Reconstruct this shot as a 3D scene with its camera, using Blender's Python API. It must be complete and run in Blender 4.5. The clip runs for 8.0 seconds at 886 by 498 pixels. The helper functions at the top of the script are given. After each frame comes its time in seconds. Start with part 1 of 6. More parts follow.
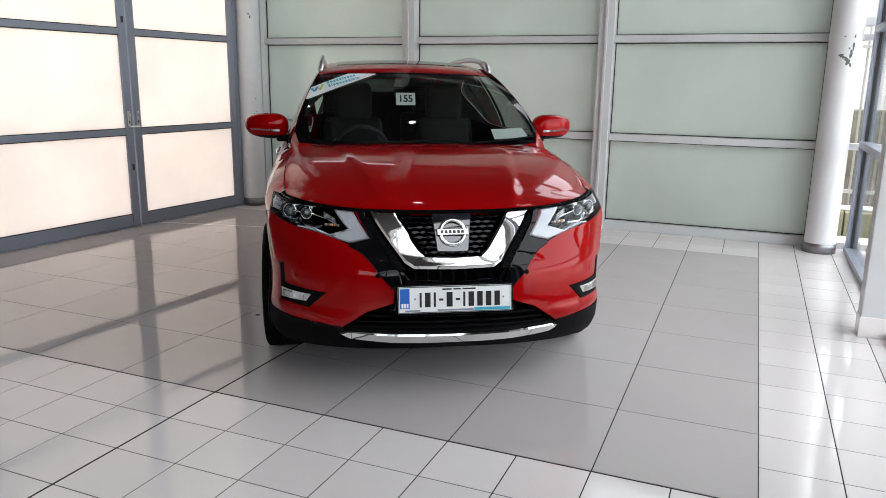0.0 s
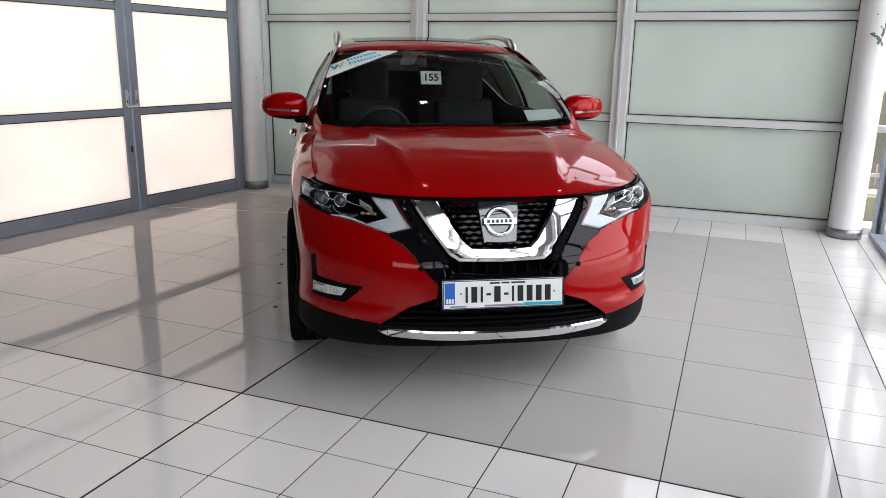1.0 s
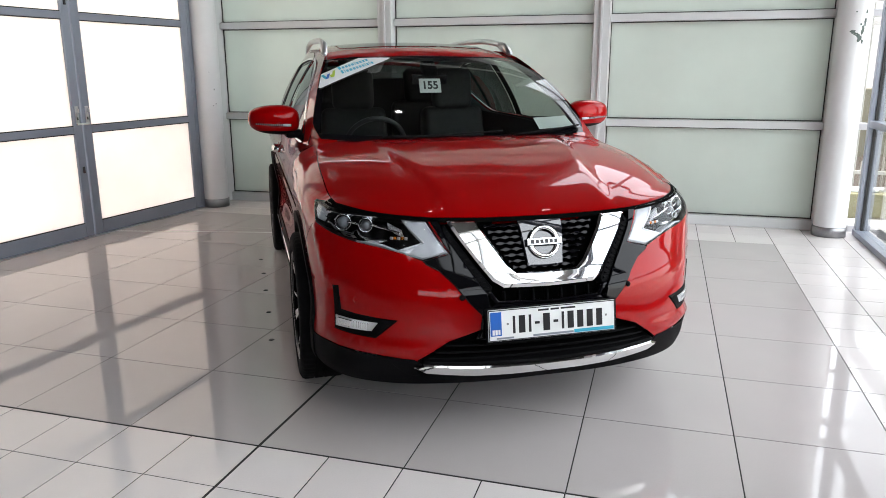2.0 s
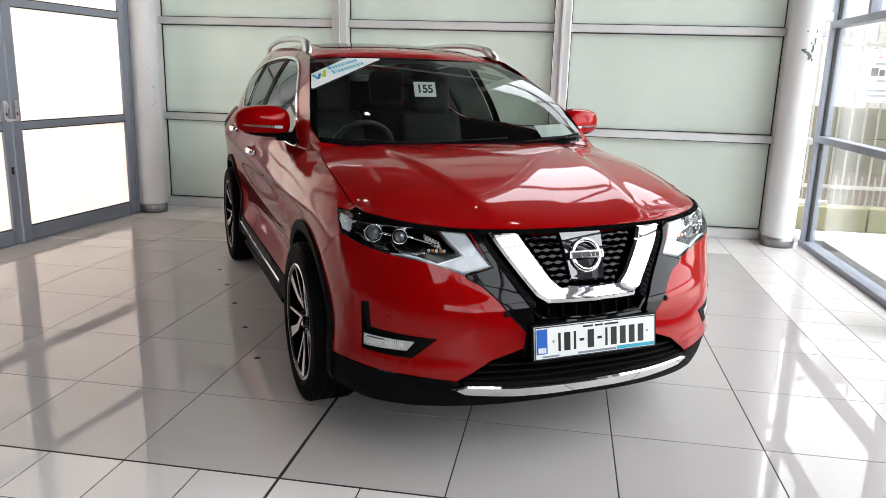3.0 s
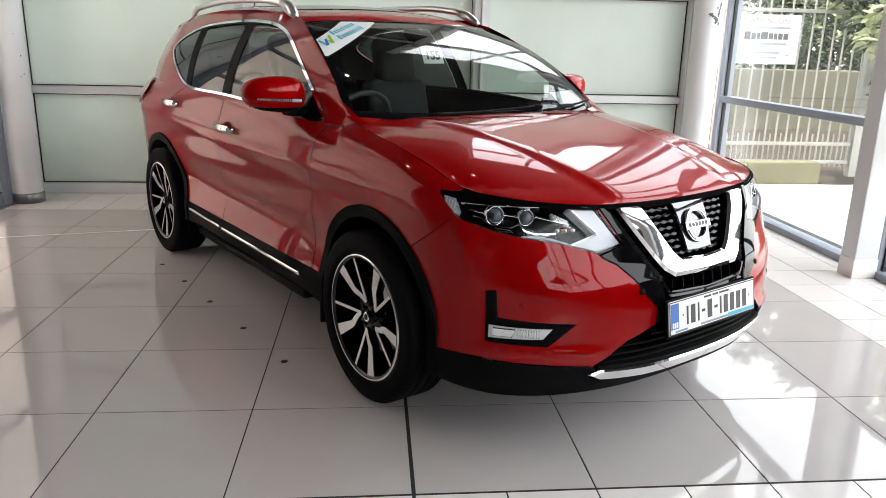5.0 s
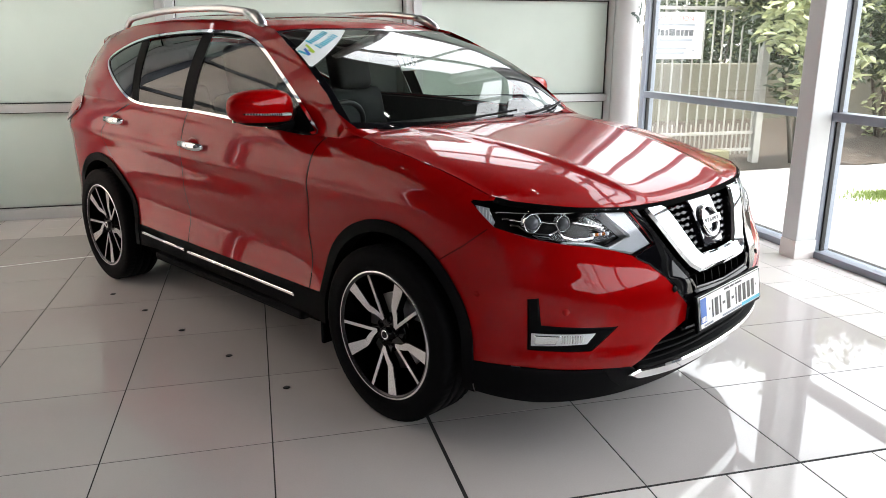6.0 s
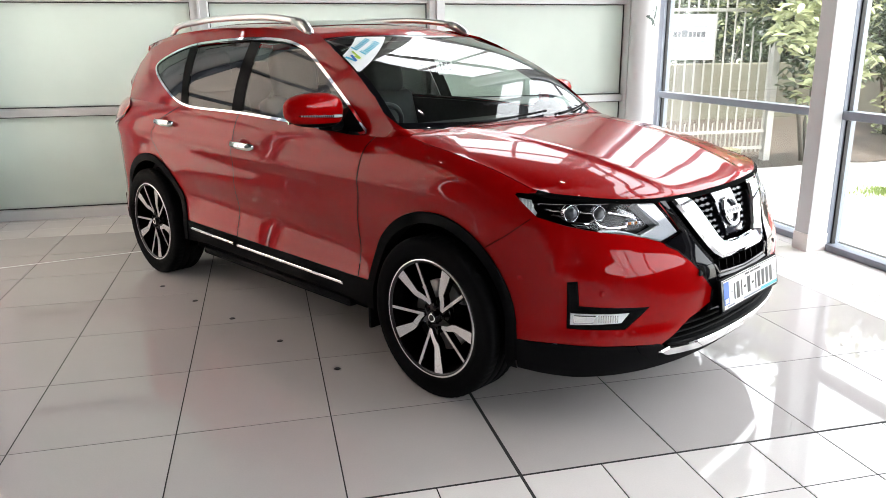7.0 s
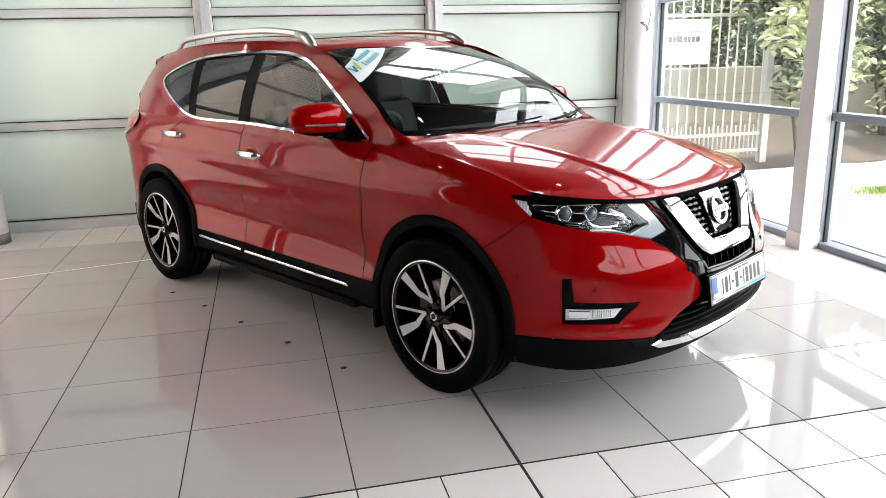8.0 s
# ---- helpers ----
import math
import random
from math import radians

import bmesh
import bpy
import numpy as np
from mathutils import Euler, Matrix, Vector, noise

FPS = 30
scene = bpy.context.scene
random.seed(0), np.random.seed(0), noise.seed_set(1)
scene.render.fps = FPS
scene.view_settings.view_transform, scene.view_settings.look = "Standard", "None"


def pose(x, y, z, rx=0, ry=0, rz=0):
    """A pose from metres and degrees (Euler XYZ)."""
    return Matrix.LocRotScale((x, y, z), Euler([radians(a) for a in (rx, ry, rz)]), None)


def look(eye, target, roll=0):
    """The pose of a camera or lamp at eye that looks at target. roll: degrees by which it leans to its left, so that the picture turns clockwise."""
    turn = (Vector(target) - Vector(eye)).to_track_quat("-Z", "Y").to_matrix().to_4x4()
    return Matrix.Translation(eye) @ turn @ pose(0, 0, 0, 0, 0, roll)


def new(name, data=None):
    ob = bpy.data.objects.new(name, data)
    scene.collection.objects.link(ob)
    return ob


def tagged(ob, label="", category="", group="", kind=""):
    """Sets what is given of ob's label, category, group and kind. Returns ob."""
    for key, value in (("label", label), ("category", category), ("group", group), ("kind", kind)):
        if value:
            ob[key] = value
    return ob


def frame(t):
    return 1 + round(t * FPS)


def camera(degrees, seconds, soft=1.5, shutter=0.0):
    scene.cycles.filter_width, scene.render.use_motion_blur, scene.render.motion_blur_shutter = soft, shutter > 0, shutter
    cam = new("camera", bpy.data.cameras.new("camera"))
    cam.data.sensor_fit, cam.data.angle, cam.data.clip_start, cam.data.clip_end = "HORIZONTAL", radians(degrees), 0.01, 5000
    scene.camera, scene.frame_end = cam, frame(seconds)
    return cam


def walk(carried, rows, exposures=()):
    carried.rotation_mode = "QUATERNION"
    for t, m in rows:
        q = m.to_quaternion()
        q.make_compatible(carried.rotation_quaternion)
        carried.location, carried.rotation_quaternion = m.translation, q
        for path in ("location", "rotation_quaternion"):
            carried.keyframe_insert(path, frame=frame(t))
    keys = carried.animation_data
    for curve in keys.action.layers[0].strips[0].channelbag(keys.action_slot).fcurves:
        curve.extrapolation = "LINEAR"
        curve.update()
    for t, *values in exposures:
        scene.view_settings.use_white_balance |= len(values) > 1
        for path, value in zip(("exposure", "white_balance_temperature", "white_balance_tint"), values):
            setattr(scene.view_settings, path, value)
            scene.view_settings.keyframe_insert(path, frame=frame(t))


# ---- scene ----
cam = camera(61.9, 8.0, soft=0.42)
PATH = [
    (0, (0.13, -0.064, 1.522), (-0.615, 1.738, 1.074), 0.8),
    (0.5, (0.012, 0.008, 1.508), (-0.735, 1.798, 1.019), 1.8),
    (1, (-0.212, 0.071, 1.501), (-0.916, 1.876, 1.005), 1.0),
    (1.5, (-0.449, 0.117, 1.502), (-1.108, 1.942, 1.016), 0.6),
    (1.7, (-0.551, 0.17, 1.505), (-1.172, 2.007, 1.02), -0.3),
    (2.8, (-1.124, 0.323, 1.472), (-1.472, 2.238, 1.012), 2.4),
    (3, (-1.237, 0.303, 1.476), (-1.542, 2.225, 1.016), 1.7),
    (3.5, (-1.52, 0.389, 1.458), (-1.683, 2.328, 0.996), 1.6),
    (4, (-1.816, 0.472, 1.457), (-1.888, 2.407, 0.956), 1.9),
    (4.5, (-2.096, 0.435, 1.458), (-1.976, 2.36, 0.929), -0.4),
    (4.7, (-2.197, 0.441, 1.452), (-2.05, 2.363, 0.919), 0.5),
    (5.8, (-2.7, 0.665, 1.459), (-2.31, 2.553, 0.926), 0.6),
    (6, (-2.809, 0.641, 1.47), (-2.339, 2.512, 0.941), -0.1),
    (6.5, (-2.971, 0.555, 1.49), (-2.462, 2.416, 0.963), -0.4),
    (7, (-3.02, 0.42, 1.495), (-2.569, 2.296, 0.968), -0.5),
    (7.5, (-3.035, 0.31, 1.502), (-2.577, 2.184, 0.973), -0.9),
    (8, (-3.043, 0.279, 1.506), (-2.598, 2.162, 0.998), -1.4),
]
walk(cam, [(t, look(eye, target, roll)) for t, eye, target, roll in PATH], exposures=((0, 0.82, 6500, 15), (1.5, 1.05, 6500, 15), (3, 1.33, 6650, 14), (4, 1.47, 6650, 14), (4.7, 1.40, 6700, 14), (6.3, 1.50, 6700, 14), (7.2, 1.82, 6650, 14), (8, 1.80, 6650, 14)))


# ---- world, sun and large lights ----
world = bpy.data.worlds.new("world")
scene.world = world
world.use_nodes = True
wn, wl = world.node_tree.nodes, world.node_tree.links
sky = wn.new("ShaderNodeTexSky")
sky.sky_type, sky.sun_disc = "NISHITA", False
sky.sun_elevation, sky.sun_rotation = radians(77), radians(-112)
haze = wn.new("ShaderNodeMixRGB")
haze.inputs["Fac"].default_value = 0.7
haze.inputs["Color2"].default_value = (9.2, 9.1, 9.1, 1)
wl.new(sky.outputs["Color"], haze.inputs["Color1"])
wl.new(haze.outputs["Color"], wn["Background"].inputs["Color"])
wn["Background"].inputs["Strength"].default_value = 0.36

sun = new("sun", bpy.data.lights.new("sun", "SUN"))
sun.data.energy, sun.data.angle, sun.data.color = 4.0, radians(2), (1.0, 0.95, 0.88)
sun.matrix_world = look((-2.5, -1.0, 12), (0, 0, 0))


# ---- materials ----
def mat(name, base, rough=0.5, metal=0.0, coat=0.0, spec=0.5, vary=0.0, scale=8.0, grain=0.0, grain_scale=200.0, bump=0.0, each=0.0, rough_vary=0.0):
    m = bpy.data.materials.new(name)
    m.use_nodes = True
    n, l = m.node_tree.nodes, m.node_tree.links
    p = n["Principled BSDF"]
    p.inputs["Base Color"].default_value = (*base, 1)
    p.inputs["Roughness"].default_value, p.inputs["Metallic"].default_value = rough, metal
    p.inputs["Coat Weight"].default_value, p.inputs["Coat Roughness"].default_value = coat, 0.02
    p.inputs["Specular IOR Level"].default_value = spec
    co = n.new("ShaderNodeTexCoord").outputs["Object"]

    def cloud(size, detail):
        t = n.new("ShaderNodeTexNoise")
        t.inputs["Scale"].default_value, t.inputs["Detail"].default_value = size, detail
        l.new(co, t.inputs["Vector"])
        return t.outputs["Fac"]

    def spread(value, low, high):
        r = n.new("ShaderNodeMapRange")
        r.inputs["From Min"].default_value, r.inputs["From Max"].default_value = 0.25, 0.75
        r.inputs["To Min"].default_value, r.inputs["To Max"].default_value = low, high
        l.new(value, r.inputs["Value"])
        return r.outputs["Result"]

    factors = []
    if vary:
        factors.append(spread(cloud(scale, 5), 1 - vary, 1 + vary))
    if grain:
        factors.append(spread(cloud(grain_scale, 3), 1 - grain, 1 + grain))
    if each:
        info = n.new("ShaderNodeObjectInfo")
        r = n.new("ShaderNodeMapRange")
        r.inputs["To Min"].default_value, r.inputs["To Max"].default_value = 1 - each, 1 + each
        l.new(info.outputs["Random"], r.inputs["Value"])
        factors.append(r.outputs["Result"])
    colour = None
    for f in factors:
        v = n.new("ShaderNodeVectorMath")
        v.operation = "SCALE"
        if colour is None:
            v.inputs[0].default_value = base
        else:
            l.new(colour, v.inputs[0])
        l.new(f, v.inputs["Scale"])
        colour = v.outputs["Vector"]
    if colour is not None:
        l.new(colour, p.inputs["Base Color"])
    if rough_vary:
        l.new(spread(cloud(scale * 1.7, 6), max(0.01, rough - rough_vary), rough + rough_vary), p.inputs["Roughness"])
    if bump:
        b = n.new("ShaderNodeBump")
        b.inputs["Strength"].default_value, b.inputs["Distance"].default_value = bump, 0.01
        l.new(cloud(grain_scale if grain else scale * 6, 4), b.inputs["Height"])
        l.new(b.outputs["Normal"], p.inputs["Normal"])
    return m


def pane_mat(name, tint, gloss=1.0):
    m = bpy.data.materials.new(name)
    m.use_nodes = True
    n, l = m.node_tree.nodes, m.node_tree.links
    n.remove(n["Principled BSDF"])
    clear, shine, mix = n.new("ShaderNodeBsdfTransparent"), n.new("ShaderNodeBsdfGlossy"), n.new("ShaderNodeMixShader")
    clear.inputs["Color"].default_value = (*tint, 1)
    shine.inputs["Roughness"].default_value = 0.0
    edge, power, fade = n.new("ShaderNodeLayerWeight"), n.new("ShaderNodeMath"), n.new("ShaderNodeMath")
    edge.inputs["Blend"].default_value = 0.5
    power.operation, power.inputs[1].default_value = "POWER", 4.0
    fade.operation, fade.inputs[1].default_value, fade.inputs[2].default_value = "MULTIPLY_ADD", 0.85 * gloss, 0.05 * gloss
    l.new(edge.outputs["Facing"], power.inputs[0])
    l.new(power.outputs[0], fade.inputs[0])
    l.new(fade.outputs[0], mix.inputs["Fac"])
    l.new(clear.outputs["BSDF"], mix.inputs[1])
    l.new(shine.outputs["BSDF"], mix.inputs[2])
    l.new(mix.outputs["Shader"], n["Material Output"].inputs["Surface"])
    return m


def frosted(name, tint, through_share, scale=1.5):
    """A frosted sheet: daylight from behind glows through it."""
    m = bpy.data.materials.new(name)
    m.use_nodes = True
    n, l = m.node_tree.nodes, m.node_tree.links
    p = n["Principled BSDF"]
    p.inputs["Roughness"].default_value = 0.35
    p.inputs["Specular IOR Level"].default_value = 0.35
    co = n.new("ShaderNodeTexCoord").outputs["Object"]
    t = n.new("ShaderNodeTexNoise")
    t.inputs["Scale"].default_value, t.inputs["Detail"].default_value = scale, 4
    l.new(co, t.inputs["Vector"])
    r = n.new("ShaderNodeMapRange")
    r.inputs["From Min"].default_value, r.inputs["From Max"].default_value = 0.3, 0.7
    r.inputs["To Min"].default_value, r.inputs["To Max"].default_value = 0.94, 1.04
    l.new(t.outputs["Fac"], r.inputs["Value"])
    v = n.new("ShaderNodeVectorMath")
    v.operation = "SCALE"
    v.inputs[0].default_value = tint
    l.new(r.outputs["Result"], v.inputs["Scale"])
    l.new(v.outputs["Vector"], p.inputs["Base Color"])
    tr, mix = n.new("ShaderNodeBsdfTranslucent"), n.new("ShaderNodeMixShader")
    l.new(v.outputs["Vector"], tr.inputs["Color"])
    mix.inputs["Fac"].default_value = through_share
    l.new(p.outputs["BSDF"], mix.inputs[1])
    l.new(tr.outputs["BSDF"], mix.inputs[2])
    l.new(mix.outputs["Shader"], n["Material Output"].inputs["Surface"])
    return m


def paint_mat(name, base):
    """Metallic lacquer: fine flakes under a clear coat."""
    m = mat(name, base, 0.34, 0.12, 1.0, 0.008)
    n, l = m.node_tree.nodes, m.node_tree.links
    p = n["Principled BSDF"]
    p.inputs["Specular IOR Level"].default_value = 0.02
    p.inputs["Specular Tint"].default_value = (0.8, 0.04, 0.05, 1)
    p.inputs["Coat IOR"].default_value, p.inputs["Coat Roughness"].default_value = 1.33, 0.006
    co = n.new("ShaderNodeTexCoord").outputs["Object"]
    flake = n.new("ShaderNodeTexVoronoi")
    flake.inputs["Scale"].default_value = 1400
    l.new(co, flake.inputs["Vector"])
    r = n.new("ShaderNodeMapRange")
    r.inputs["To Min"].default_value, r.inputs["To Max"].default_value = 0.8, 1.25
    l.new(flake.outputs["Distance"], r.inputs["Value"])
    v = n.new("ShaderNodeVectorMath")
    v.operation = "SCALE"
    v.inputs[0].default_value = base
    l.new(r.outputs["Result"], v.inputs["Scale"])
    l.new(v.outputs["Vector"], p.inputs["Base Color"])
    peel = n.new("ShaderNodeTexNoise")
    peel.inputs["Scale"].default_value = 90
    l.new(co, peel.inputs["Vector"])
    b = n.new("ShaderNodeBump")
    b.inputs["Strength"].default_value, b.inputs["Distance"].default_value = 0.006, 0.002
    l.new(peel.outputs["Fac"], b.inputs["Height"])
    l.new(b.outputs["Normal"], p.inputs["Coat Normal"])
    return m


RED = paint_mat("red_lacquer", (0.300, 0.0009, 0.0013))
BLACK_PLASTIC = mat("black_plastic", (0.0035, 0.0035, 0.004), 0.6, spec=0.06, vary=0.15, scale=20, grain=0.2, grain_scale=900, bump=0.15)
GLOSS_BLACK = mat("gloss_black", (0.003, 0.003, 0.004), 0.03, spec=0.24)
BADGE_GLASS = mat("badge_glass", (0.012, 0.013, 0.018), 0.02, spec=0.9, coat=1.0)
# near-black for liners and underbody; also paints in the shade of recesses
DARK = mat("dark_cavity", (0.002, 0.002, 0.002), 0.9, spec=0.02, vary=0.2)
CHROME = mat("chrome", (0.85, 0.86, 0.87), 0.04, 1.0)
SATIN = mat("satin_aluminium", (0.72, 0.73, 0.74), 0.28, 1.0, grain=0.06, grain_scale=300)
MACHINED = mat("machined_alloy", (0.80, 0.81, 0.83), 0.24, 0.9, grain=0.05, grain_scale=500)
DARK_ALLOY = mat("dark_alloy", (0.05, 0.05, 0.053), 0.25, 0.8, grain=0.05, grain_scale=400)
RUBBER = mat("tyre_rubber", (0.004, 0.004, 0.0045), 0.75, spec=0.08, vary=0.2, scale=25, grain=0.15, grain_scale=400, bump=0.25)
STEEL = mat("brake_steel", (0.30, 0.30, 0.31), 0.35, 1.0, grain=0.15, grain_scale=200)
SCREEN = pane_mat("windscreen_glass", (0.62, 0.68, 0.65))
CLEAR = pane_mat("clear_glass", (0.93, 0.96, 0.95))
PRIVACY = pane_mat("privacy_glass", (0.10, 0.11, 0.11))
SIDE_GLASS = pane_mat("side_glass", (0.74, 0.80, 0.77))
LAMP_COVER = pane_mat("lamp_cover", (0.96, 0.97, 0.98), 0.55)
LAMP_DARK = mat("lamp_housing", (0.003, 0.003, 0.0035), 0.3, spec=0.1)
LAMP_WHITE = mat("lamp_light_guide", (0.52, 0.54, 0.57), 0.18, coat=0.8, grain=0.05)
LENS = mat("projector_lens", (0.10, 0.11, 0.12), 0.03, 0.3, coat=1.0)
AMBER = mat("amber_reflector", (0.75, 0.22, 0.02), 0.2, coat=0.8)
TAIL_RED = mat("tail_lamp_red", (0.62, 0.03, 0.02), 0.08, coat=1.0)
LEATHER = mat("black_leather", (0.024, 0.024, 0.025), 0.55, spec=0.12, vary=0.2, scale=30, grain=0.2, grain_scale=300)
LINING = mat("pillar_lining_cloth", (0.16, 0.16, 0.155), 0.8, spec=0.1, vary=0.08, scale=8, grain=0.1)
WHEEL_LEATHER = mat("worn_black_leather", (0.03, 0.03, 0.031), 0.35, spec=0.4, vary=0.2, scale=30, grain=0.1, grain_scale=300)
GREY_TRIM = mat("grey_trim", (0.25, 0.25, 0.25), 0.6, grain=0.1)
WHITE_PRINT = mat("white_print", (0.82, 0.83, 0.82), 0.4, vary=0.03)
BLUE_PRINT = mat("blue_print", (0.02, 0.13, 0.50), 0.35, vary=0.05)
CYAN_PRINT = mat("cyan_print", (0.03, 0.42, 0.58), 0.35, vary=0.05)
LIME_PRINT = mat("lime_print", (0.42, 0.58, 0.03), 0.35, vary=0.05)
INK = mat("black_ink", (0.012, 0.012, 0.014), 0.4, vary=0.1)
DARK_INK = mat("dark_grey_ink", (0.07, 0.075, 0.085), 0.5, vary=0.1)
GREY_INK = mat("grey_ink", (0.25, 0.28, 0.32), 0.5, vary=0.1)
RED_INK = mat("red_ink", (0.55, 0.10, 0.09), 0.5, vary=0.1)

GROUT = mat("tile_joint", (0.02, 0.019, 0.018), 0.8, vary=0.2, scale=3, grain=0.2)
TILE_GREY = mat("large_porcelain_tile", (0.57, 0.530, 0.515), 0.035, spec=0.4, vary=0.025, scale=3, grain=0.025, grain_scale=160, each=0.02, rough_vary=0.02)
TILE_PALE = mat("small_porcelain_tile", (0.84, 0.795, 0.77), 0.07, spec=0.4, vary=0.03, scale=3, grain=0.025, grain_scale=160, each=0.03, rough_vary=0.03)
FRAME_BLUE = mat("blue_grey_frame", (0.25, 0.275, 0.325), 0.38, vary=0.06, scale=4, grain=0.04, rough_vary=0.08)
FRAME_GREY = mat("light_grey_frame", (0.62, 0.63, 0.63), 0.40, vary=0.05, scale=3, grain=0.03, rough_vary=0.08)
COLUMN_PAINT = mat("column_paint", (0.70, 0.705, 0.71), 0.35, vary=0.05, scale=3, grain=0.03, rough_vary=0.08)
GASKET = mat("black_gasket", (0.02, 0.02, 0.02), 0.6, vary=0.15)
PANEL_GREEN = frosted("frosted_green_glass", (0.66, 0.715, 0.665), 0.32)
PANEL_WHITE = frosted("opal_white_sheet", (0.92, 0.865, 0.80), 0.52)
CEILING = mat("dark_ceiling", (0.035, 0.035, 0.036), 0.8, vary=0.04, scale=1.0)
WALL_PAINT = mat("wall_paint", (0.045, 0.045, 0.048), 0.75, vary=0.05, scale=1.2, grain=0.03)
FLAKED = mat("flaked_undercoat", (0.10, 0.13, 0.12), 0.7, vary=0.3, scale=20)
GROUND = mat("pale_ground", (0.48, 0.46, 0.43), 0.9, vary=0.15, scale=0.4, grain=0.12, grain_scale=40)
SOIL = mat("leaf_litter_soil", (0.042, 0.030, 0.021), 0.95, vary=0.35, scale=9, grain=0.3, grain_scale=70, bump=0.6)
MOSSY = mat("mossy_concrete", (0.15, 0.14, 0.08), 0.9, vary=0.25, scale=2.2, grain=0.15, grain_scale=50, bump=0.3)
CONCRETE = mat("grey_concrete", (0.15, 0.138, 0.098), 0.9, vary=0.3, scale=1.4, grain=0.1, grain_scale=50, bump=0.3)
FENCE_STEEL = mat("galvanised_fence", (0.34, 0.33, 0.30), 0.5, 0.3, vary=0.12, scale=6, grain=0.08)
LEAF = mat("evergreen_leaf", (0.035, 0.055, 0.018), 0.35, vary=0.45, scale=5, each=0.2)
# paler copy of the leaf, with sunlight put into its colour
LEAF_SUNLIT = mat("sunlit_leaf", (0.30, 0.33, 0.17), 0.35, vary=0.35, scale=5)
BARK = mat("bark", (0.06, 0.048, 0.036), 0.9, vary=0.3, scale=12, bump=0.5)
GRASS = mat("grass", (0.12, 0.18, 0.03), 0.8, vary=0.3, scale=8, grain=0.3, grain_scale=120)
HOUSE = mat("far_render", (0.55, 0.54, 0.52), 0.9, vary=0.08, scale=0.6)


LAMP_GLOW = bpy.data.materials.new("downlight_glow")
LAMP_GLOW.use_nodes = True
LAMP_GLOW.node_tree.nodes["Principled BSDF"].inputs["Emission Color"].default_value = (1, 0.96, 0.9, 1)
LAMP_GLOW.node_tree.nodes["Principled BSDF"].inputs["Emission Strength"].default_value = 25


# ---- small builders ----
def link(name, mesh, material, parent=None, label=""):
    if material is not None and not mesh.materials:
        mesh.materials.append(material)
    ob = new(name, mesh)
    if parent is not None:
        ob.parent = parent
    if label:
        ob["label"] = label
    return ob


def part(name, bm, material, parent=None, label="", smooth=False):
    mesh = bpy.data.meshes.new(name)
    bm.to_mesh(mesh)
    bm.free()
    if smooth:
        mesh.shade_smooth()
    return link(name, mesh, material, parent, label)


def thing(name, m, label, category, group="", kind=""):
    ob = new(name)
    ob.empty_display_size = 0.1
    ob.matrix_world = m
    return tagged(ob, label, category, group, kind)


def box(bm, x0, x1, y0, y1, z0, z1, bevel=0.0, seg=2, m=None):
    made = bmesh.ops.create_cube(bm, size=1)["verts"]
    for v in made:
        v.co = Vector((x0 + (v.co.x + 0.5) * (x1 - x0), y0 + (v.co.y + 0.5) * (y1 - y0), z0 + (v.co.z + 0.5) * (z1 - z0)))
    if bevel:
        edges = list({e for v in made for e in v.link_edges})
        out = bmesh.ops.bevel(bm, geom=edges, offset=bevel, segments=seg, profile=0.6, affect="EDGES")
        made = list({v for f in out["faces"] for v in f.verts} | {v for v in made if v.is_valid})
    if m is not None:
        bmesh.ops.transform(bm, matrix=m, verts=made)
    return made


def cube(x0, x1, y0, y1, z0, z1, bevel=0.0, seg=2, m=None):
    bm = bmesh.new()
    box(bm, x0, x1, y0, y1, z0, z1, bevel, seg, m)
    return bm


def lathe(profile, n=48, axis="Z", wobble=None):
    """A profile of (radius, height) turned round an axis."""
    bm = bmesh.new()
    rings = []
    for i in range(n):
        a = 2 * math.pi * i / n
        ring = []
        for j, (r, h) in enumerate(profile):
            if wobble:
                r += wobble(i, j)
            c = (r * math.cos(a), r * math.sin(a), h)
            ring.append(bm.verts.new(c if axis == "Z" else (c[0], c[2], c[1])))
        rings.append(ring)
    for i in range(n):
        a, b = rings[i], rings[(i + 1) % n]
        for j in range(len(profile) - 1):
            quad = (a[j], b[j], b[j + 1], a[j + 1])
            bm.faces.new(quad if axis == "Z" else quad[::-1])
    bmesh.ops.remove_doubles(bm, verts=bm.verts, dist=1e-6)
    return bm


def tube(path, radius, n=10, squash=1.0, closed_ends=True):
    """A bar along a path; radius is one number or one for each point."""
    bm = bmesh.new()
    pts = [Vector(p) for p in path]
    rad = [radius] * len(pts) if isinstance(radius, (int, float)) else list(radius)
    rings, up = [], Vector((0, 0, 1))
    for i, p in enumerate(pts):
        d = (pts[min(i + 1, len(pts) - 1)] - pts[max(i - 1, 0)]).normalized()
        side = d.cross(up)
        side = side.normalized() if side.length > 1e-4 else Vector((1, 0, 0))
        top = side.cross(d).normalized()
        rings.append([bm.verts.new(p + rad[i] * (math.cos(2 * math.pi * k / n) * side * squash + math.sin(2 * math.pi * k / n) * top)) for k in range(n)])
    for a, b in zip(rings, rings[1:]):
        for k in range(n):
            bm.faces.new((a[k], a[(k + 1) % n], b[(k + 1) % n], b[k]))
    if closed_ends:
        bm.faces.new(rings[0][::-1])
        bm.faces.new(rings[-1])
    return bm


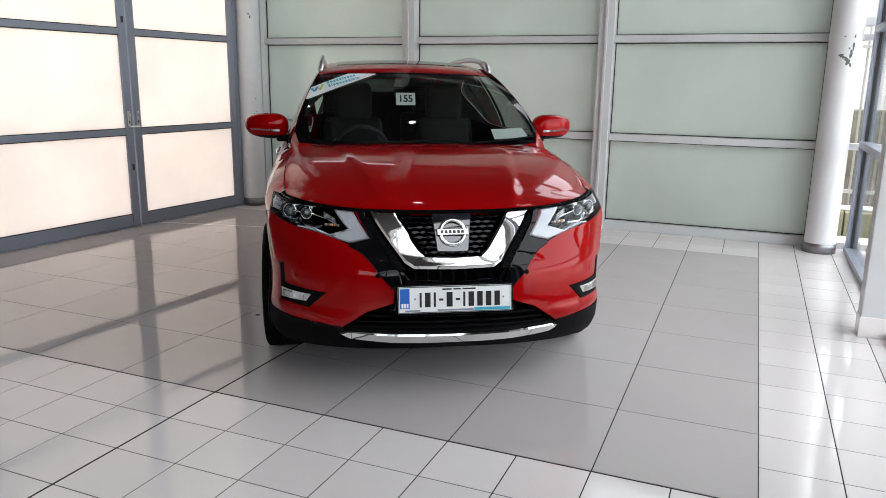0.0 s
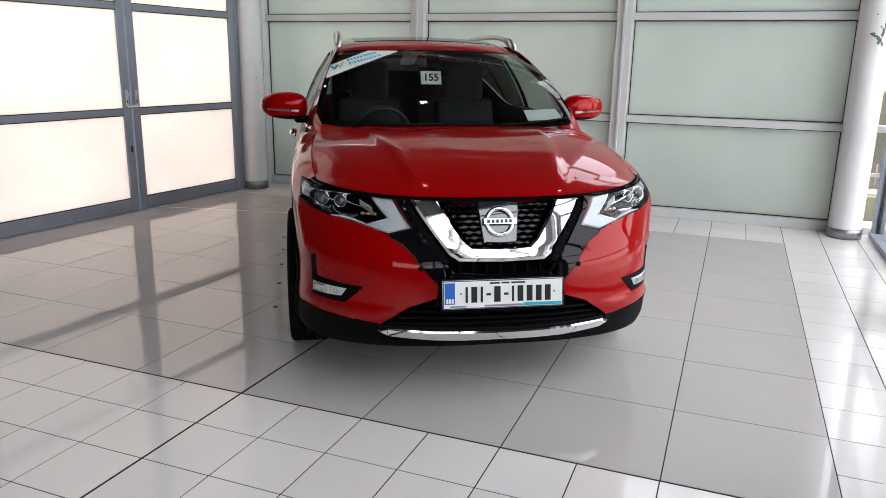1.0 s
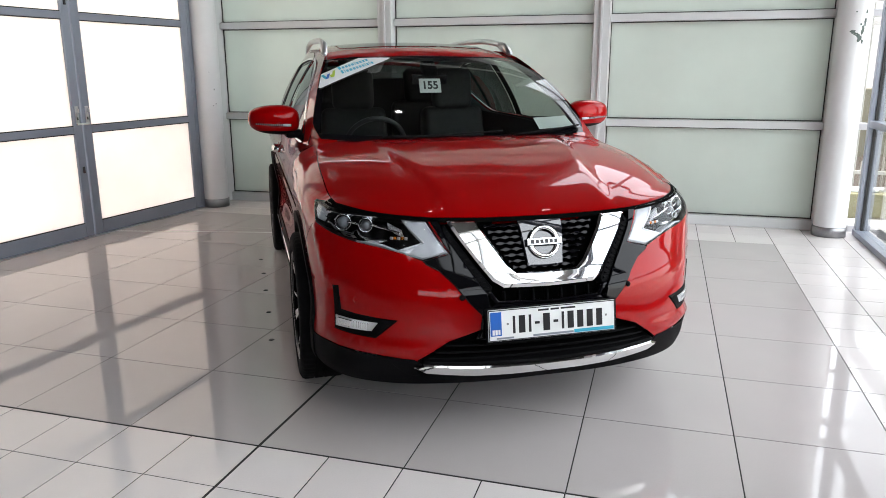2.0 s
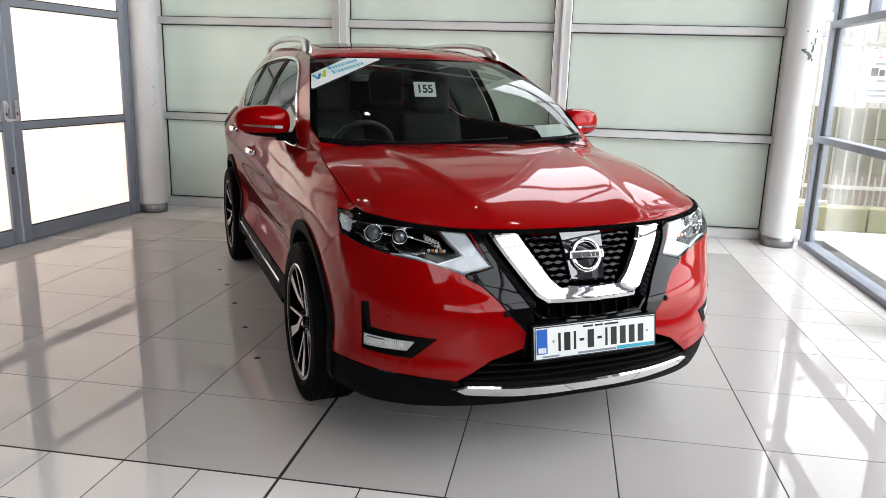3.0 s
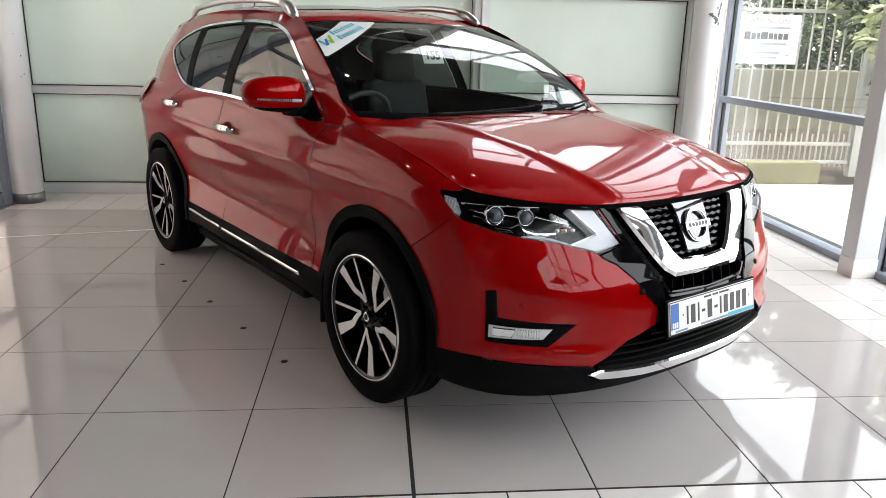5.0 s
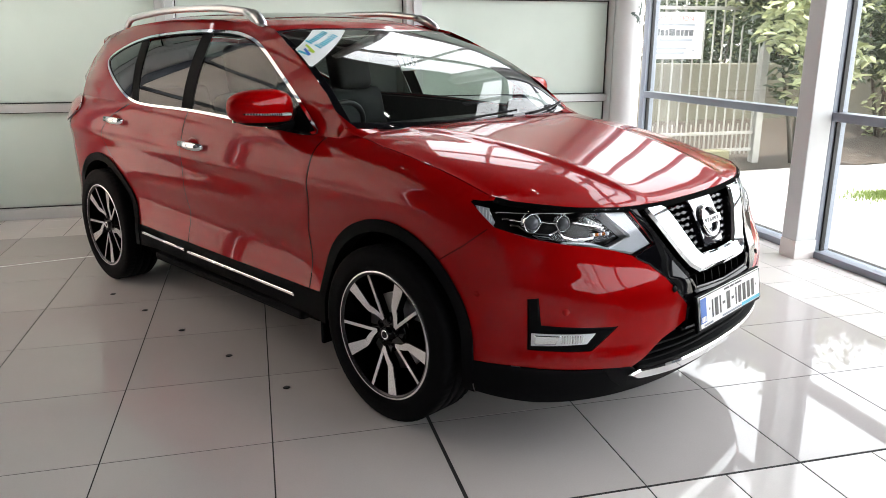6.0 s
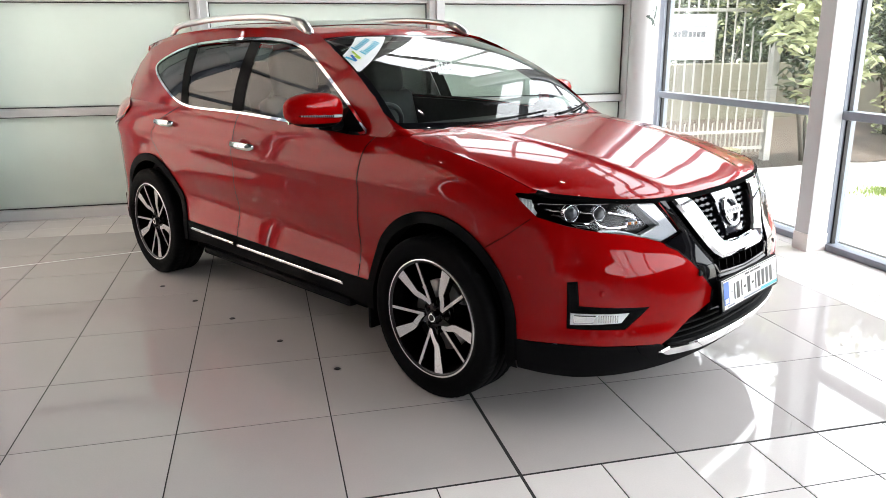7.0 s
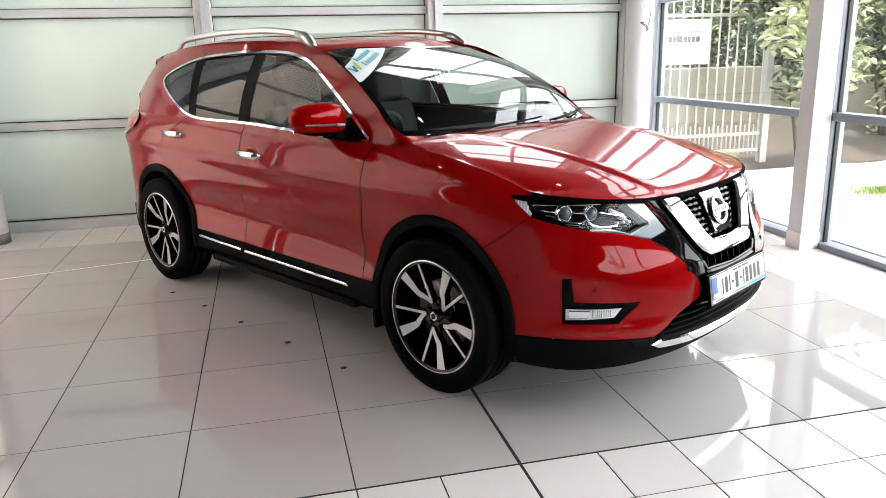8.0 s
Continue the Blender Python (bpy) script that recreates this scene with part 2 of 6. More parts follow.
def lettering(name, text, size, m, material, parent, depth=0.0006, bold=0.0):
    """Words in the built-in font, as a mesh."""
    curve = bpy.data.curves.new(name, "FONT")
    curve.body, curve.size, curve.extrude, curve.align_x, curve.align_y = text, size, depth, "CENTER", "CENTER"
    curve.offset = bold
    tmp = bpy.data.objects.new(name, curve)
    mesh = bpy.data.meshes.new_from_object(tmp)
    bpy.data.objects.remove(tmp)
    mesh.transform(m)
    return link(name, mesh, material, parent)


# ---- the showroom ----
BACK, RIGHT, FRONT, LEFT, HIGH = 7.76, 1.072, -7.0, -6.9, 4.75
RAILS = (0.965, 1.94, 2.92, 3.90)

floor = tagged(part("floor", cube(LEFT - 0.6, RIGHT + 0.25, FRONT - 0.2, BACK + 0.12, -0.20, -0.0015), GROUT),
               "polished porcelain tile floor with dark joints, large grey and small pale tiles", "floor", kind="structure")

# ceiling with small round downlights
tagged(part("ceiling", cube(LEFT - 0.6, RIGHT + 0.25, FRONT - 0.2, BACK + 0.12, HIGH, HIGH + 0.2), CEILING), "high dark grey ceiling with small round downlights", "ceiling", kind="structure")
for x in (-4.4, -2.1, -0.4):
    for y in (-1.0, 2.2, 5.4):
        lamp = thing("ceiling_light", pose(x, y, HIGH), "small round white downlight set in the ceiling", "ceiling light", "downlights")
        part("ring", lathe([(0.045, 0.0), (0.06, -0.012), (0.075, -0.010), (0.08, 0.0)], 28), FRAME_GREY, lamp, smooth=True)
        part("diffuser", lathe([(0.0, -0.004), (0.045, -0.004), (0.046, 0.0)], 28), LAMP_GLOW, lamp)


# back wall: frosted panels held by posts and rails
wall_north = thing("wall_north", pose(0, BACK, 0), "frosted green glass wall with light grey rails and posts", "wall", kind="structure")
POSTS = (-5.54, -3.505, -1.322, 0.765)
for i, x in enumerate(POSTS):
    bm = bmesh.new()
    box(bm, x - 0.075, x + 0.075, -0.13, 0.10, 0, HIGH, 0.006)
    part("post", bm, FRAME_GREY, wall_north)
    part("post_fin", cube(x - 0.012, x + 0.012, -0.155, -0.131, 0, HIGH, 0.003), FRAME_GREY, wall_north)
for x0, x1 in zip(POSTS, POSTS[1:]):
    lows = (0.06,) + RAILS
    highs = RAILS + (HIGH,)
    for z0, z1 in zip(lows, highs):
        if z0 > 2.9 and z0 < 3.5 and x0 < -2:
            part("panel", cube(x0 + 0.085, x1 - 0.085, 0.0, 0.02, z0 + 0.045, 3.36, 0.002, 1), PANEL_GREEN, wall_north)
            part("rail", cube(x0 + 0.077, x1 - 0.077, -0.07, 0.05, 3.36, 3.43, 0.006), FRAME_GREY, wall_north)
            # unseen clear strip, added to put a bright streak in the hood's reflection
            if x0 < -4:
                part("high_pane", cube(x0 + 0.085, x1 - 0.085, 0.0, 0.012, 3.43, 3.53), CLEAR, wall_north).visible_shadow = False
            part("high_panel", cube(x0 + 0.085, x1 - 0.085, 0.0, 0.02, 3.53 if x0 < -4 else 3.43, z1 - 0.045, 0.002, 1), WALL_PAINT, wall_north)
        elif z0 < 2.9:
            part("panel", cube(x0 + 0.085, x1 - 0.085, 0.0, 0.02, z0 + 0.045, z1 - 0.045, 0.002, 1), PANEL_GREEN, wall_north)
        elif x0 < -2:
            part("high_panel", cube(x0 + 0.085, x1 - 0.085, 0.0, 0.02, z0 + 0.045, z1 - 0.045, 0.002, 1), WALL_PAINT, wall_north)
        else:
            part("high_pane", cube(x0 + 0.085, x1 - 0.085, 0.0, 0.012, z0 + 0.045, z1 - 0.045), CLEAR, wall_north).visible_shadow = False
            for k in (1,):
                x = x0 + (x1 - x0) * k / 2
                part("glazing_bar", cube(x - 0.03, x + 0.03, -0.04, 0.03, z0 + 0.046, z1 - 0.046, 0.004), FRAME_GREY, wall_north)
    for z in RAILS:
        part("rail", cube(x0 + 0.077, x1 - 0.077, -0.07, 0.05, z - 0.035, z + 0.035, 0.006), FRAME_GREY, wall_north)
        part("gasket", cube(x0 + 0.08, x1 - 0.08, -0.012, 0.03, z - 0.045, z - 0.037), GASKET, wall_north)
        part("gasket", cube(x0 + 0.08, x1 - 0.08, -0.012, 0.03, z + 0.037, z + 0.045), GASKET, wall_north)
    part("bottom_rail", cube(x0 + 0.077, x1 - 0.077, -0.06, 0.05, 0.0, 0.095, 0.006), FRAME_GREY, wall_north)
    part("gasket", cube(x0 + 0.08, x1 - 0.08, -0.012, 0.03, 0.097, 0.105), GASKET, wall_north)
    for x in (x0 + 0.08, x1 - 0.088):
        part("gasket", cube(x, x + 0.008, -0.01, 0.03, 0.1, HIGH), GASKET, wall_north)

# the corner piece beside the round column
part("corner_glass", cube(0.83, RIGHT - 0.02, 0.0, 0.012, 0.06, HIGH), CLEAR, wall_north).visible_shadow = False
for z in RAILS:
    part("rail", cube(0.83, RIGHT - 0.02, -0.04, 0.05, z - 0.03, z + 0.03, 0.005), FRAME_GREY, wall_north)
part("bottom_rail", cube(0.83, RIGHT - 0.02, -0.04, 0.05, 0.0, 0.06, 0.005), FRAME_GREY, wall_north)


# left wall: big sliding doors of opal sheet in blue-grey frames, a little askew to the tiles
DOOR_TURN = 5.3
door_base = pose(-5.51, 7.23, 0, 0, 0, -DOOR_TURN)


def opal_door(name, start, end, label):
    """A door leaf along the wall; start and end are metres from the corner column."""
    ob = thing(name, door_base, label, "door", kind="structure")
    for y0, y1 in ((-start - 0.085, -start), (-end, -end + 0.085)):
        part("stile", cube(-0.05, 0.0, y0, y1, 0.004, HIGH - 0.1, 0.006), FRAME_BLUE, ob)
    part("bottom_rail", cube(-0.05, -0.002, -end + 0.087, -start - 0.087, 0.004, 0.125, 0.006), FRAME_BLUE, ob)
    zs = (0.125, 0.965, 1.935, 2.91, 3.80)
    for z in zs[1:]:
        part("rail", cube(-0.05, -0.002, -end + 0.087, -start - 0.087, z - 0.03, z + 0.03, 0.006), FRAME_BLUE, ob)
    for z0, z1 in zip(zs, zs[1:] + (HIGH - 0.1,)):
        part("opal_sheet", cube(-0.034, -0.022, -end + 0.08, -start - 0.08, z0 + (0.0 if z0 < 0.2 else 0.03), z1 - 0.03), PANEL_WHITE, ob)
        for a, b in ((z0 + (0.0 if z0 < 0.2 else 0.03), z0 + (0.008 if z0 < 0.2 else 0.038)), (z1 - 0.038, z1 - 0.03)):
            part("bead", cube(-0.02, -0.006, -end + 0.087, -start - 0.087, a, b), GASKET, ob)
    return ob


door_1 = opal_door("door_1", 0.06, 1.52, "tall sliding door of opal white sheet in a blue-grey frame")
door_2 = opal_door("door_2", 1.54, 3.30, "tall sliding door of opal white sheet in a blue-grey frame with lock plates")
tagged(part("wall_west", cube(-0.2, 0.0, -14.5, -3.33, 0, HIGH), WALL_PAINT), "plain dark grey wall beyond the sliding doors", "wall", kind="structure").matrix_world = door_base
for d, y, side in ((door_1, -1.475, 1), (door_2, -1.585, -1)):
    lock = part("lock_plate", cube(0.0, 0.007, y - 0.016, y + 0.016, 1.02, 1.17, 0.003), SATIN, d)
    part("keyhole", cube(0.007, 0.010, y - 0.006, y + 0.006, 1.05, 1.075, 0.001), INK, lock)
    part("thumb_turn", cube(0.007, 0.03, y - 0.005, y + 0.005, 1.115, 1.15, 0.003), SATIN, lock)
part("latch", cube(0.0, 0.012, -1.60, -1.46, 1.005, 1.025, 0.003), CHROME, door_1, "small chrome latch")
part("bolt", cube(0.0, 0.012, -1.59, -1.57, 0.58, 0.64, 0.003), INK, door_2)
part("bolt", cube(0.0, 0.012, -1.59, -1.57, 2.02, 2.08, 0.003), INK, door_2)
tagged(part("door_track", cube(-0.09, 0.035, -3.32, -0.02, -0.003, 0.004), SATIN), "thin metal floor track under the sliding doors", "track", kind="structure").matrix_world = door_base
tagged(part("door_header", cube(-0.12, 0.02, -3.32, 0.35, HIGH - 0.1, HIGH), FRAME_BLUE), "blue-grey header above the sliding doors", "header", kind="structure").matrix_world = door_base
tagged(part("door_jamb", cube(-0.08, 0.0, -0.055, 0.0, 0.0, HIGH - 0.1, 0.006), FRAME_BLUE), "blue-grey door jamb beside the column", "jamb", kind="structure").matrix_world = door_base
tagged(part("wall_west_end", cube(-0.15, -0.01, 0.01, 0.60, 0, HIGH), FRAME_GREY), "light grey wall piece behind the round column", "wall", kind="structure").matrix_world = door_base


# round columns with steel collars
def round_column(x, y, r, label):
    ob = thing("column", pose(x, y, 0), label, "column", "round columns", "structure")
    part("shaft", lathe([(r, 0.085), (r, HIGH)], 48), COLUMN_PAINT, ob, smooth=True)
    part("collar", lathe([(r, 0.0), (r + 0.008, 0.0), (r + 0.008, 0.085), (r + 0.004, 0.09), (r, 0.09)], 48), STEEL, ob, "brushed steel collar at the floor", smooth=True)
    return ob


column_l = round_column(-5.425, 7.33, 0.128, "round painted steel column with chipped paint and a steel collar")
column_r = round_column(0.800, 7.52, 0.135, "round painted steel column with flaking paint patches and a steel collar")


def chips(parent, r, spots):
    """Flaked paint: small ragged scabs that follow the shaft."""
    for ang, z, wide, tall, seed in spots:
        rnd = random.Random(seed)
        bm = bmesh.new()
        ring = []
        n = 14
        for k in range(n):
            a = 2 * math.pi * k / n
            q = rnd.uniform(0.55, 1.15)
            th = radians(ang) + wide * q * math.cos(a) / r
            ring.append(bm.verts.new(((r + 0.0012) * math.cos(th), (r + 0.0012) * math.sin(th), z + tall * q * math.sin(a))))
        th = radians(ang)
        mid = bm.verts.new(((r + 0.0015) * math.cos(th), (r + 0.0015) * math.sin(th), z))
        for k in range(n):
            bm.faces.new((ring[k], ring[(k + 1) % n], mid))
        part("paint_chip", bm, FLAKED, parent)


chips(column_r, 0.135, [(-104, 1.77, 0.024, 0.018, 1), (-95, 1.755, 0.018, 0.014, 2), (-86, 1.74, 0.022, 0.016, 3), (-78, 1.72, 0.020, 0.030, 4), (-72, 1.78, 0.014, 0.040, 5),
                        (-66, 1.85, 0.010, 0.045, 6), (-84, 1.70, 0.012, 0.022, 7), (-80, 1.83, 0.008, 0.012, 8), (-98, 1.93, 0.010, 0.006, 9), (-70, 1.69, 0.012, 0.020, 10), (-64, 1.93, 0.008, 0.02, 11)])
chips(column_l, 0.128, [(-50, 2.22, 0.016, 0.010, 21), (-42, 2.19, 0.010, 0.02, 22), (-30, 1.27, 0.006, 0.012, 23), (-25, 1.12, 0.007, 0.006, 24), (-38, 1.10, 0.006, 0.006, 25), (-48, 1.45, 0.004, 0.006, 26)])

# right wall: clear glazing between square posts
wall_east = thing("wall_east", pose(RIGHT, 0, 0), "clear glazed wall with light grey posts and transoms", "wall", kind="structure")
BAYS = ((7.62, 5.08), (5.02, 2.3))
for k, (y1, y0) in enumerate(BAYS):
    part("sill", cube(-0.06, 0.06, y0, y1, 0, 0.05, 0.005), FRAME_BLUE, wall_east)
    for a in (y0, y1 - 0.07):
        part("mullion", cube(-0.05, 0.07, a, a + 0.07, 0.05, HIGH, 0.005), FRAME_BLUE, wall_east)
        part("gasket", cube(-0.012, 0.018, a + (0.07 if a == y0 else -0.014), a + (0.084 if a == y0 else 0.0), 0.05, HIGH), GASKET, wall_east)
    for z in (1.0, 2.0, 2.98, 3.96):
        part("transom", cube(-0.05, 0.06, y0 + 0.072, y1 - 0.072, z - 0.03, z + 0.03, 0.005), FRAME_BLUE, wall_east)
    for z0, z1 in ((2.032, 2.948), (3.012, 3.928), (3.992, HIGH)):
        for f in (1 / 3, 2 / 3):
            part("glazing_bar", cube(-0.04, 0.04, y0 + (y1 - y0) * f - 0.025, y0 + (y1 - y0) * f + 0.025, z0, z1, 0.004), FRAME_BLUE, wall_east)
    pane = part("pane", cube(-0.002, 0.006, y0 + 0.07, y1 - 0.07, 0.05, HIGH), CLEAR, wall_east)
    pane.visible_shadow = False


def square_post(y, label):
    ob = thing("column", pose(0.927, y, 0), label, "column", "square posts", "structure")
    part("shaft", cube(-0.075, 0.09, -0.075, 0.075, 0.13, HIGH, 0.008), FRAME_GREY, ob)
    part("base_cover", cube(-0.079, 0.094, -0.079, 0.079, 0.0, 0.132, 0.004), TILE_PALE, ob, "pale base cover")
    return ob


for y in (5.02, 2.22):
    square_post(y, "square light grey steel post against the glazed wall")
tagged(part("wall_east_end", cube(RIGHT - 0.05, RIGHT + 0.2, FRONT, 2.28, 0, 1.7), WALL_PAINT), "plain dark grey wall beyond the glazing", "wall", kind="structure")
tagged(part("bracket", cube(0.90, 1.01, 7.50, 7.56, 2.02, 2.10, 0.006), FRAME_GREY), "grey bracket between the round column and the glazing", "bracket", kind="structure")

# wall behind, closing the showroom; unseen high windows added to light its front
tagged(part("wall_south", cube(LEFT - 0.6, RIGHT + 0.2, FRONT - 0.2, FRONT, 0, 2.4), WALL_PAINT), "plain dark grey wall below a high window", "wall", kind="structure")


def added_window(name, m, long, bays, sill):
    """An added, unseen band of clear glazing between the wall's top and the ceiling, for light."""
    ob = thing(name, m, "high clear window band in light grey frames", "window", kind="structure")
    for z0, z1 in ((sill, sill + 0.08), (3.26, 3.32), (HIGH - 0.08, HIGH)):
        part("transom", cube(0, long, -0.06, 0.06, z0, z1, 0.004), FRAME_GREY, ob)
    for k in range(bays + 1):
        x = k * (long - 0.08) / bays
        for z0, z1 in ((sill + 0.082, 3.258), (3.322, HIGH - 0.082)):
            part("mullion", cube(x, x + 0.08, -0.06, 0.06, z0, z1, 0.004), FRAME_GREY, ob)
            if k < bays:
                part("pane", cube(x + 0.082, x + (long - 0.08) / bays - 0.002, -0.004, 0.004, z0, z1), CLEAR, ob).visible_shadow = False


tagged(part("wall_south_top", cube(LEFT - 0.6, -1.2, FRONT - 0.2, FRONT, 2.4, HIGH), WALL_PAINT), "plain dark grey upper wall", "wall", kind="structure")
added_window("window_1", pose(-1.2, FRONT - 0.1, 0), RIGHT + 0.2 + 1.2, 2, 2.4)
added_window("window_2", pose(RIGHT + 0.08, FRONT, 0, 0, 0, 90), 2.20 - FRONT, 4, 1.7)

# ---- outside ----
tagged(part("ground", cube(-400, 400, -400, 400, -0.5, -0.06), GROUND), "pale concrete ground reaching into the distance", "ground", kind="structure")
soil_bm = bmesh.new()
gx, gy = 90, 16
grid = [[soil_bm.verts.new((-4.0 + 19.0 * i / gx, 8.75 + 0.12 * noise.noise(Vector((i * 0.6, 7, 0))) * (1 - j / gy) + 2.65 * j / gy, -0.055 + 0.36 * j / gy + 0.03 * noise.noise(Vector((i * 0.5, j * 0.5, 0))))) for j in range(gy + 1)] for i in range(gx + 1)]
for i in range(gx):
    for j in range(gy):
        soil_bm.faces.new((grid[i][j], grid[i + 1][j], grid[i + 1][j + 1], grid[i][j + 1]))
tagged(part("soil_bed", soil_bm, SOIL, smooth=True), "brown planting bed strewn with dry leaves", "soil", kind="structure")


def fence_panel(x0, x1, y, label):
    ob = thing("fence", pose(x0, y, 0), label, "fence")
    n = int((x1 - x0) / 0.135)
    for k in range(n + 1):
        x = k * (x1 - x0) / n
        part("bar", tube([(x, 0, 0.10), (x, 0, 2.12)], 0.012, 8), FENCE_STEEL, ob)
        part("short_bar", tube([(x + 0.0675, 0, 0.10), (x + 0.0675, 0, 0.50)], 0.010, 6), FENCE_STEEL, ob)
    for z in (0.16, 0.38, 1.92):
        part("rail", cube(-0.02, x1 - x0 + 0.02, -0.02, 0.02, z - 0.02, z + 0.02, 0.004), FENCE_STEEL, ob)
    part("post", cube(x1 - x0 + 0.03, x1 - x0 + 0.13, -0.05, 0.05, -0.06, 2.3, 0.008), FENCE_STEEL, ob, "thick square fence post")
    part("post", cube(-0.13, -0.03, -0.05, 0.05, -0.06, 2.3, 0.008), FENCE_STEEL, ob)
    return ob


fence_panel(0.35, 3.47, 9.10, "galvanised steel bar fence with short lower bars beside the path")
fence_panel(-2.9, 0.1, 9.10, "galvanised steel bar fence behind the frosted wall")
tagged(part("retaining_wall", cube(-4.0, 15.0, 11.4, 11.7, -0.06, 1.20, 0.02), CONCRETE), "stained concrete retaining wall behind the fence", "wall", kind="structure")
low = thing("low_wall", pose(0.2, 8.75, -0.06), "low mossy concrete block wall at the foot of the fence", "wall", kind="structure")
for k in range(3):
    part("block", cube(k * 0.92, k * 0.92 + 0.905, 0, 0.22, 0, 0.26, 0.015), MOSSY, low)
tagged(part("pipe", tube([(0.3, 8.88, 0.228), (1.5, 8.88, 0.228)], 0.03, 12), WHITE_PRINT, smooth=True), "white plastic pipe lying along the low wall", "pipe")
tagged(part("far_building", cube(-9, 4.7, 14.5, 22, -0.06, 3.2), HOUSE), "pale rendered building behind the fence", "building")

bank = bmesh.new()
rnd = random.Random(31)
rows = [[bank.verts.new((-6.2 + 0.31 * i, 7.98 + 0.16 * j, -0.06 + (0.0, 0.62, 0.82, 0.80, 0.74, 0.0)[j] * rnd.uniform(0.9, 1.1))) for j in range(6)] for i in range(21)]
for a, b in zip(rows, rows[1:]):
    for j in range(5):
        bank.faces.new((a[j], b[j], b[j + 1], a[j + 1]))
tagged(part("planted_bank", bank, MOSSY, smooth=True), "mossy planted bank close behind the frosted wall", "bank", kind="structure")
sign = thing("warning_sign", pose(1.87, 9.055, 1.315), "white warning sign with grey and red print on the fence", "sign")
part("board", cube(0, 0.74, -0.008, 0.008, 0, 0.55, 0.004), WHITE_PRINT, sign)
for x0, x1, z0, z1 in ((0.012, 0.728, 0.53, 0.536), (0.012, 0.728, 0.012, 0.018), (0.012, 0.018, 0.018, 0.53), (0.722, 0.728, 0.018, 0.53)):
    part("border", cube(x0, x1, -0.0105, -0.0082, z0, z1), GREY_INK, sign)
lettering("print", "ATTENTION!", 0.085, pose(0.37, -0.0095, 0.475, 90), RED_INK, sign)
bm = bmesh.new()
for x, w in ((0.07, 0.075), (0.155, 0.055), (0.22, 0.04), (0.27, 0.085), (0.365, 0.055), (0.43, 0.04), (0.48, 0.055), (0.545, 0.06)):
    box(bm, x, x + w, -0.0105, -0.0082, 0.275, 0.345 if w < 0.07 else 0.36)
part("brand_bars", bm, DARK_INK, sign)
bm = bmesh.new()
for z, x0, x1 in ((0.405, 0.11, 0.62), (0.225, 0.14, 0.60), (0.125, 0.06, 0.52), (0.07, 0.06, 0.50), (0.10, 0.60, 0.64)):
    box(bm, x0, x1, -0.0105, -0.0082, z - 0.012, z + 0.012)
part("small_print_bars", bm, GREY_INK, sign)
lettering("print", "GARDAI WILL BE NOTIFIED", 0.045, pose(0.37, -0.0095, 0.178, 90), GREY_INK, sign)


def leaf_cloud(centre, size, count, seed, length=0.11):
    """Many small bent leaves in an uneven crown."""
    rnd = random.Random(seed)
    verts, faces = [], []
    lumps = [(Vector((rnd.gauss(0, 0.45), rnd.gauss(0, 0.45), rnd.gauss(0, 0.42))), rnd.uniform(0.25, 0.5)) for _ in range(16)]
    for _ in range(count):
        c, r = rnd.choice(lumps)
        p = Vector((rnd.gauss(0, 1), rnd.gauss(0, 1), rnd.gauss(0, 1))).normalized() * r * rnd.uniform(0.6, 1.05) + c
        p = Vector((p.x * size[0], p.y * size[1], p.z * size[2])) + Vector(centre)
        m = Euler((rnd.uniform(-0.9, 0.5), rnd.uniform(-0.7, 0.7), rnd.uniform(0, 6.28))).to_matrix()
        a, w = length * rnd.uniform(0.7, 1.25), length * rnd.uniform(0.16, 0.23)
        b = len(verts)
        for q in ((0, 0, 0), (a * 0.22, w * 0.8, 0.012), (a * 0.6, w, 0.014), (a, 0, -0.02), (a * 0.6, -w, 0.014), (a * 0.22, -w * 0.8, 0.012)):
            verts.append(p + m @ Vector(q))
        faces += [(b, b + 1, b + 2, b + 3), (b, b + 3, b + 4, b + 5)]
    mesh = bpy.data.meshes.new("crown")
    mesh.from_pydata(verts, [], faces)
    return mesh


def shrub(x, y, crowns, label, seed, stems=5, leaf=0.11):
    ob = thing("tree", pose(x, y, -0.02), label, "tree")
    rnd = random.Random(seed)
    for k in range(stems):
        dx, dy = rnd.uniform(-0.5, 0.5), rnd.uniform(-0.4, 0.4)
        path = [(dx * 0.1, dy * 0.1, 0), (dx * 0.4 + rnd.uniform(-0.05, 0.05), dy * 0.4, 0.5), (dx, dy, 1.1), (dx * 1.4, dy * 1.4, 1.7)]
        part("trunk" if k == 0 else "limb", tube(path, [0.035, 0.028, 0.02, 0.012], 8), BARK, ob, smooth=True)
    for c, size, count, m in crowns:
        link("crown", leaf_cloud(c, size, count, rnd.randint(0, 999), leaf), m, ob)
    return ob


shrub(4.05, 8.95, [((-0.5, -0.4, 1.95), (0.75, 0.6, 0.8), 900, LEAF), ((-0.6, -0.6, 1.9), (0.75, 0.6, 0.75), 1300, LEAF_SUNLIT)], "evergreen shrub with large glossy sunlit leaves beside the fence", 3, 2, 0.17)
shrub(6.5, 10.1, [((0, 0, 2.05), (1.4, 1.0, 1.5), 4200, LEAF), ((0, -0.25, 2.0), (1.35, 0.9, 1.4), 2600, LEAF_SUNLIT)], "evergreen shrub with several thin stems in the bed", 4, 5, 0.14)
shrub(8.9, 10.4, [((0, 0, 1.9), (1.4, 1.0, 1.4), 3600, LEAF), ((0, -0.2, 1.9), (1.3, 0.9, 1.3), 1800, LEAF_SUNLIT)], "evergreen shrub in the bed", 6, 5, 0.14)
